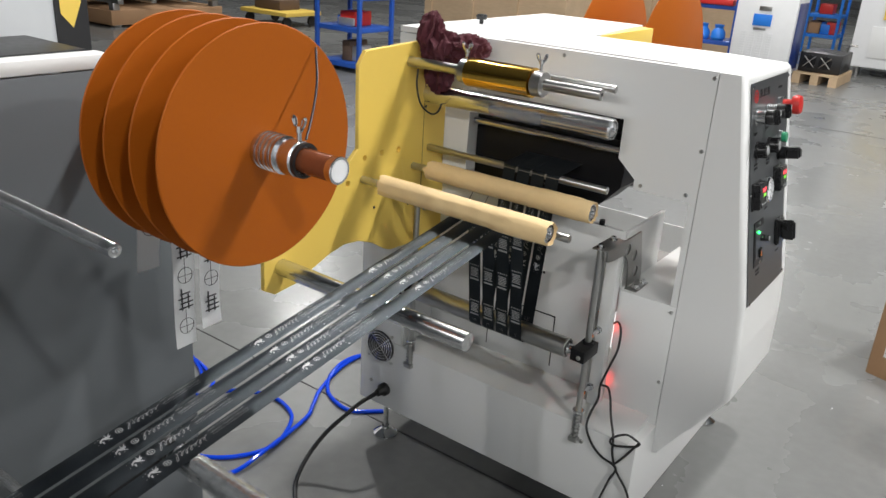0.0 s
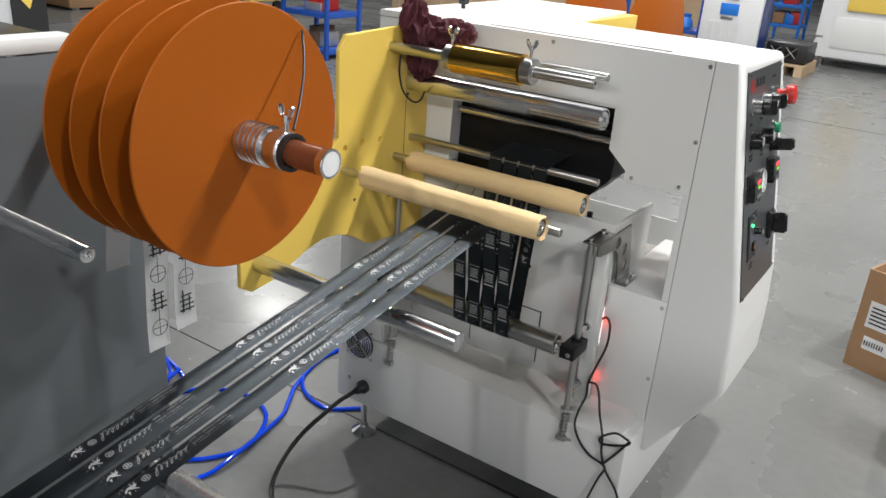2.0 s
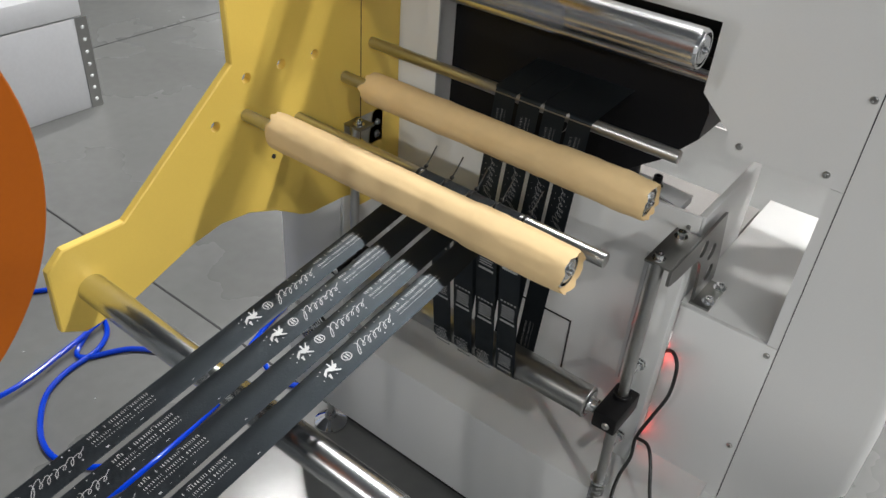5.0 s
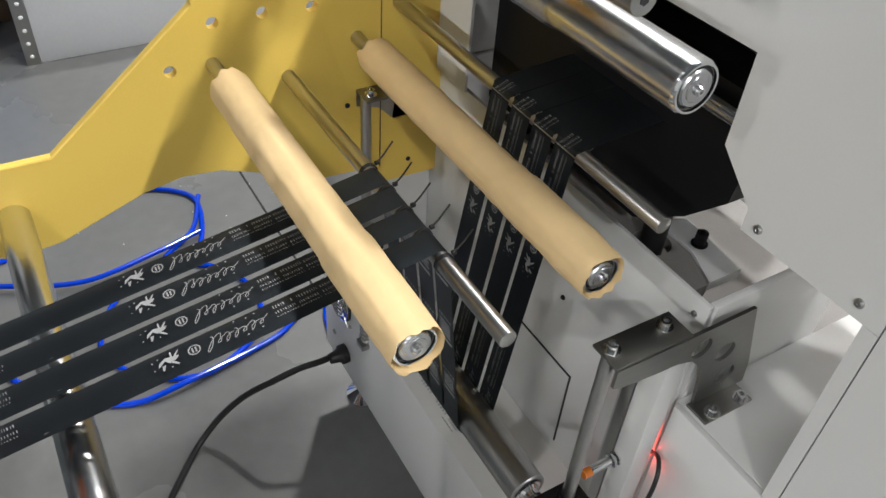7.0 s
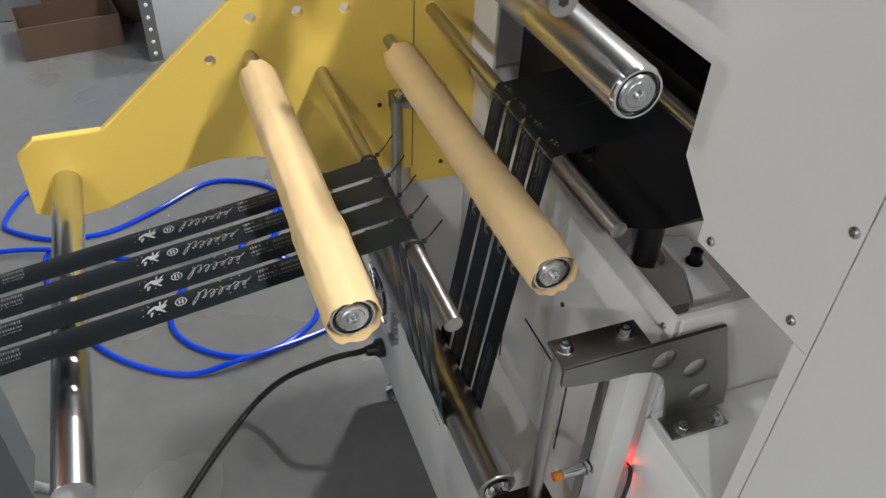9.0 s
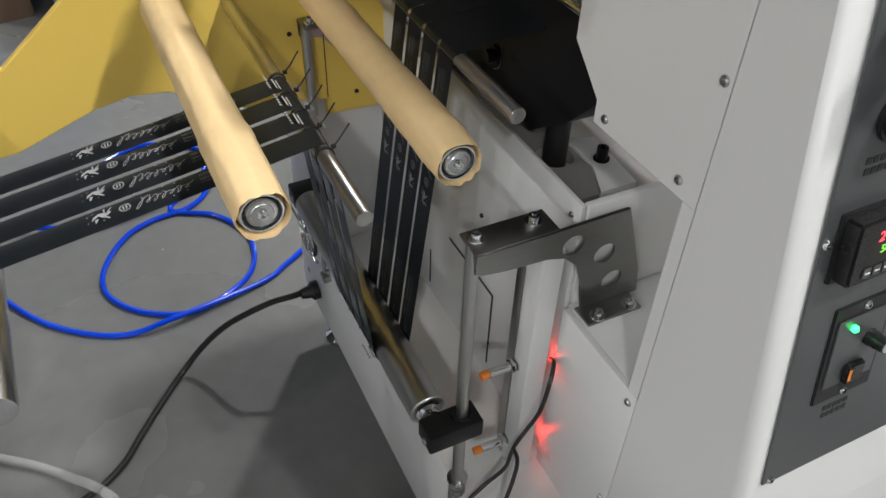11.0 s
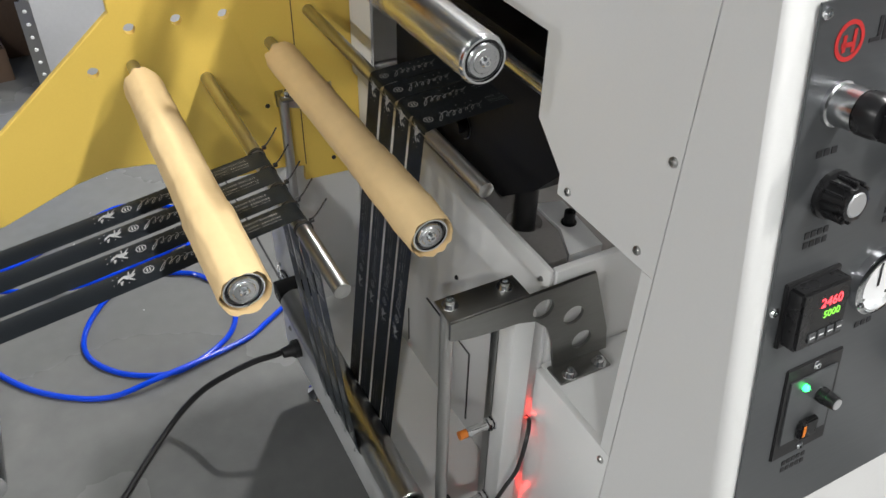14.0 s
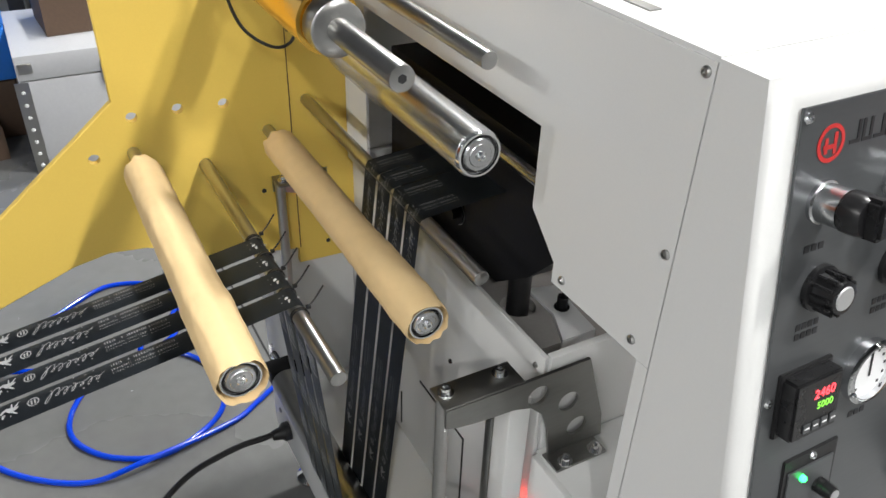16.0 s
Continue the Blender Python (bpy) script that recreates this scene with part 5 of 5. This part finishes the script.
    for x, y, w, d, hgt in ((-5.27, 8.5, 1.95, 1.0, 1.5), (-4.6, 12.4, 2.4, 1.0, 1.3)):
        t = thing("wooden_crate", (x, y, 0), "pale plywood crate with battens", "crate", "plywood crates")
        part("case", box(x - w / 2, x + w / 2, y - d / 2, y + d / 2, 0.02, hgt), WOOD, t)
        for k in range(4):
            bx = x - w / 2 + 0.05 + k * (w - 0.1) / 3
            part("batten", box(bx - 0.05, bx + 0.05, y - d / 2 - 0.025, y - d / 2 - 0.001, 0.0, hgt), WOOD, t)
        part("batten", box(x - w / 2, x + w / 2, y - d / 2 - 0.05, y - d / 2 - 0.026, hgt - 0.12, hgt - 0.02), WOOD, t)
    x, y = -10.6, 6.9
    wf = thing("wrapped_machine", (x, y, 0), "low steel machine frame wrapped in crumpled clear film", "machine")
    part("base", box(x - 0.8, x + 0.7, y - 0.9, y + 0.9, 0.03, 0.22, 0.01), CARD, wf)
    for k in range(4):
        part("rail", box(x - 0.75, x + 0.72, y - 0.8 + k * 0.5, y - 0.72 + k * 0.5, 0.30, 0.36, 0.005), STEEL, wf)
    for sx in (-0.7, 0.62):
        for sy in (-0.8, 0.8):
            part("foot", box(x + sx - 0.05, x + sx + 0.05, y + sy - 0.05, y + sy + 0.05, 0.0, 0.31, 0.005), STEEL, wf)
    wrap = bmesh.new()
    for k in range(4):
        rag_lump(x - 0.1 + 0.15 * (k % 2), y - 0.5 + 0.36 * k, 0.52 + 0.05 * (k % 2), 0.34, 0.26, 0.22, 3.1 + k * 2.7, wrap)
    part("film_wrap", wrap, ALU, wf, "shiny crumpled plastic film", smooth=0)
    x, y = -9.3, 8.4
    tr = thing("trolley", (x, y, 0), "yellow platform trolley with crates", "trolley")
    part("deck", box(x - 0.5, x + 0.5, y - 0.35, y + 0.35, 0.16, 0.22, 0.01), YELLOW, tr)
    for sx in (-0.4, 0.4):
        for sy in (-0.25, 0.25):
            part("castor", cyl((x + sx - 0.02, y + sy, 0.075), (x + sx + 0.02, y + sy, 0.075), 0.075, 16), RUBBER, tr)
        part("handle", box(x + sx - 0.02, x + sx + 0.02, y + 0.31, y + 0.35, 0.22, 1.0), INK, tr)
    single("parts_bin", box(x - 0.35, x + 0.2, y - 0.2, y + 0.2, 0.221, 0.36, 0.01), DARKCARD, "flat box on a trolley", "box", "boxes on racks")
    # grey lidded case wrapped in film, behind the side plate
    x, y = -4.2, 3.48
    gc = thing("tool_case", (x, y, 0), "grey ribbed case with a black latch on a pallet", "case")
    part("body", box(x - 0.34, x + 0.34, y - 0.28, y + 0.28, 0.05, 0.24, 0.02), ALU, gc)
    for k in range(7):
        part("rib", box(x + 0.341, x + 0.352, y - 0.24 + k * 0.03, y - 0.222 + k * 0.03, 0.07, 0.22, 0.003), ALU, gc)
    part("latch", box(x + 0.3405, x + 0.36, y + 0.06, y + 0.12, 0.13, 0.21, 0.005), RUBBER, gc)
    part("base", box(x - 0.36, x + 0.36, y - 0.3, y + 0.3, 0.0, 0.049, 0.01), ALU, gc)
    part("valve", lathe((x - 0.02, y + 0.05, 0.24), (0, 0, 1), [(0, 0.03), (0.05, 0.02), (0.05, 0.05), (0.12, 0.05), (0.12, 0.02), (0.15, 0.015), (0.15, 0)], 16), RUBBER, gc)
    # aluminium-edged chest, cartons and a blue crate against the light
    x, y = -3.28, 1.585
    al = thing("flight_chest", (x, y, 0), "white chest with steel corner strips and butterfly latch", "chest")
    part("body", box(x - 0.27, x + 0.27, y - 0.45, y + 0.45, 0.0, 0.335, 0.004), CHESTW, al)
    part("lid", box(x - 0.272, x + 0.272, y - 0.452, y + 0.452, 0.339, 0.425, 0.004), CHESTW, al)
    for sy in (-0.445, 0.445):
        cs = part("corner_strip", box(x + 0.2705, x + 0.2735, y + sy - 0.022, y + sy + 0.022, 0.0, 0.335), STEEL, al)
        for k in range(7):
            part("rivet", lathe((x + 0.2735, y + sy, 0.03 + k * 0.045), (1, 0, 0), [(0, 0.007), (0.003, 0.005), (0.004, 0)], 12), WHITE, cs)
    la = part("latch", box(x + 0.2725, x + 0.282, y - 0.19, y - 0.11, 0.30, 0.38, 0.003), STEEL, al)
    for q in (-0.17, -0.13):
        part("loop", lathe((x + 0.282, y + q, 0.32), (1, 0, 0), [(0, 0.014), (0.004, 0.014), (0.004, 0.007), (0, 0.007)], 14), RUBBER, la)
    part("latch", box(x + 0.2725, x + 0.28, y - 0.445, y - 0.40, 0.365, 0.40, 0.003), STEEL, al)
    carton((-3.32, 1.42, 0.4255), 0.26, 0.34, 0.12, 4, "small worn brown box lying on the chest", DARKCARD, open_top=False)
    carton((-3.25, 0.86, 0.0), 0.2, 0.34, 0.12, 8, "worn brown cardboard box on the floor", DARKCARD)
    bc = thing("blue_crate", (-3.6, 0.98, 0.0), "bright blue plastic stacking crate", "crate")
    for k in range(3):
        part("crate_body", box(-3.85, -3.36, 0.78, 1.135, 0.225 + k * 0.2, 0.42 + k * 0.2, 0.012), LBLUE, bc)
    part("stand", box(-3.85, -3.36, 0.78, 1.125, 0.0, 0.223, 0.01), DARKCARD, bc)
    # dark bench with tools beyond the chest
    db = thing("tool_bench", (-4.2, 1.3, 0), "dark steel bench with tools and a yellow drill", "bench")
    part("top", box(-4.55, -3.95, 1.15, 2.2, 0.70, 0.76, 0.01), RUBBER, db)
    for sx in (-4.5, -4.0):
        for sy in (1.2, 2.15):
            part("leg", box(sx - 0.03, sx + 0.03, sy - 0.03, sy + 0.03, 0, 0.70), RUBBER, db)
    part("drawer", box(-4.5, -3.97, 1.25, 2.1, 0.1, 0.62, 0.01), PANEL, db)
    single("power_drill", tube([(-4.1, 1.42, 0.785), (-4.1, 1.43, 0.86), (-4.1, 1.48, 0.90), (-4.1, 1.56, 0.90)], 0.03, 10, 5), YELLOW, "yellow hand drill standing on a bench", "drill")
    # grey column cabinet with a black and yellow edge strip beyond the feeder
    x, y = -4.6, 2.5
    cc = thing("grey_cabinet", (x, y, 0), "pale grey cabinet with a black and yellow warning strip", "cabinet")
    part("body", box(x - 0.6, x, y - 3.4, y + 0.10, 0.0, 2.2, 0.01), WALL, cc)
    part("edge_strip", box(x + 0.001, x + 0.012, y - 0.10, y + 0.10, 0.3, 2.2), INK, cc)
    part("warning_mark", plate([(y - 0.07, 1.30), (y + 0.06, 1.30), (y + 0.06, 0.92), (y + 0.0, 0.78), (y - 0.07, 0.86)], "x", x + 0.0125, x + 0.0145), YELLOW, cc)
    # machine on swivel feet at the aisle's edge
    for a, b in ((0.005, 2.925), (0.045, 2.455)):
        jf = thing("machine_jack", (a, b, 0), "dark blue machine leg on a chrome levelling foot", "leg", "jack legs")
        part("foot", lathe((a, b, 0), (0, 0, 1), [(0, 0.042), (0.008, 0.042), (0.028, 0.014), (0.04, 0.011), (0.10, 0.011), (0.10, 0)], 24), CHROME, jf)
        part("leg", box(a - 0.02, a + 0.30, b - 0.03, b + 0.16, 0.08, 0.20, 0.012), PANEL, jf)
        part("flange", box(a + 0.01, a + 0.30, b - 0.05, b + 0.18, 0.20, 0.215, 0.003), ALU, jf)
    # cloth draped over the shaft
    build_cloth()
    # rear discs of the machine
    rr = thing("rewind_reel", (-1.0, 2.6, 0.42), "two orange discs on the rewind stand", "reel")
    for x in (-1.215, -0.998):
        part("disc", lathe((x - 0.002, 2.6, 1.02), (1, 0, 0), [(0, 0), (0, 0.298), (0.0012, 0.30), (0.0028, 0.30), (0.004, 0.298), (0.004, 0)], 72), ORANGE, rr)
    part("shaft", cyl((-1.5, 2.6, 1.02), (-0.95, 2.6, 1.02), 0.018, 20), CHROME, rr)
    part("stand", box(-1.5, -1.45, 2.5, 2.7, 0.0, 1.1, 0.004), CREAM, rr)
    rr.location = (-1.0, 2.6, 0)
    for ch_ob in rr.children:
        ch_ob.location.z += 0.42


def rag_lump(cx, cy, cz, rx, ry, rz, seed, bm):
    own = bmesh.new()
    bmesh.ops.create_icosphere(own, subdivisions=5, radius=1)
    for v in own.verts:
        p = v.co.copy()
        q = Vector((p.x * 2.4, p.y * 2.4, p.z * 1.0)) + Vector((seed, seed * 2, seed * 3))
        fold = 1 - abs(noise.noise(q)) * 2.2
        fine = 1 - abs(noise.noise(q * 2.6)) * 2
        k = 1 + 0.42 * (fold - 0.5) + 0.12 * fine
        v.co = Vector((cx + p.x * rx * k, cy + p.y * ry * k, cz + p.z * rz * k))
    return merge(bm, own)


def build_cloth():
    """A bunched maroon rag over the shaft, folded into lumps, with a hanging cord."""
    own = bmesh.new()
    rag_lump(-1.158, 1.47, 1.188, 0.028, 0.032, 0.05, 1.7, own)
    rag_lump(-1.125, 1.478, 1.165, 0.046, 0.04, 0.036, 4.2, own)
    rag_lump(-1.062, 1.49, 1.175, 0.042, 0.04, 0.027, 7.9, own)
    rag_lump(-1.130, 1.470, 1.115, 0.03, 0.03, 0.045, 11.3, own)
    single("cleaning_rag", own, CLOTH, "crumpled maroon cloth draped over the machine top", "cloth", smooth=70)
    single("cord_loop", tube([(-1.14, 1.40, 1.125), (-1.14, 1.398, 1.085), (-1.138, 1.415, 1.040), (-1.132, 1.45, 1.014), (-1.128, 1.475, 1.022), (-1.126, 1.482, 1.06), (-1.126, 1.475, 1.11)], 0.0022, 8, 8), RUBBER, "thin black cord loop hanging from the shaft", "cord")


build_hall()
machine = build_machine()
build_dancer(machine)
build_feeder()
build_ribbons()
build_lines()
build_distance()


def build_specks():
    """Crumbs of paper and plaster strewn on the concrete."""
    rnd = random.Random(21)
    own = bmesh.new()
    for k in range(170):
        x, y, r = rnd.uniform(-2.4, 1.2), rnd.uniform(-0.2, 4.5), rnd.uniform(0.0010, 0.0032)
        a = rnd.uniform(0, 6)
        vs = [own.verts.new((x + r * rnd.uniform(0.5, 1.4) * math.cos(a + q * 1.57), y + r * rnd.uniform(0.5, 1.4) * math.sin(a + q * 1.57), 0.0005)) for q in range(4)]
        tip = own.verts.new((x, y, 0.0005 + r * 0.7))
        for q in range(4):
            own.faces.new((vs[q], vs[(q + 1) % 4], tip))
    single("paper_crumbs", own, LABELP, "small white crumbs strewn over the concrete floor", "crumbs", kind="stuff", smooth=0)


build_specks()


def motions():
    """The dancer roller sinks and the printed ribbons are drawn in."""
    for ob, rows in MOVERS:
        walk(ob, rows)


motions()
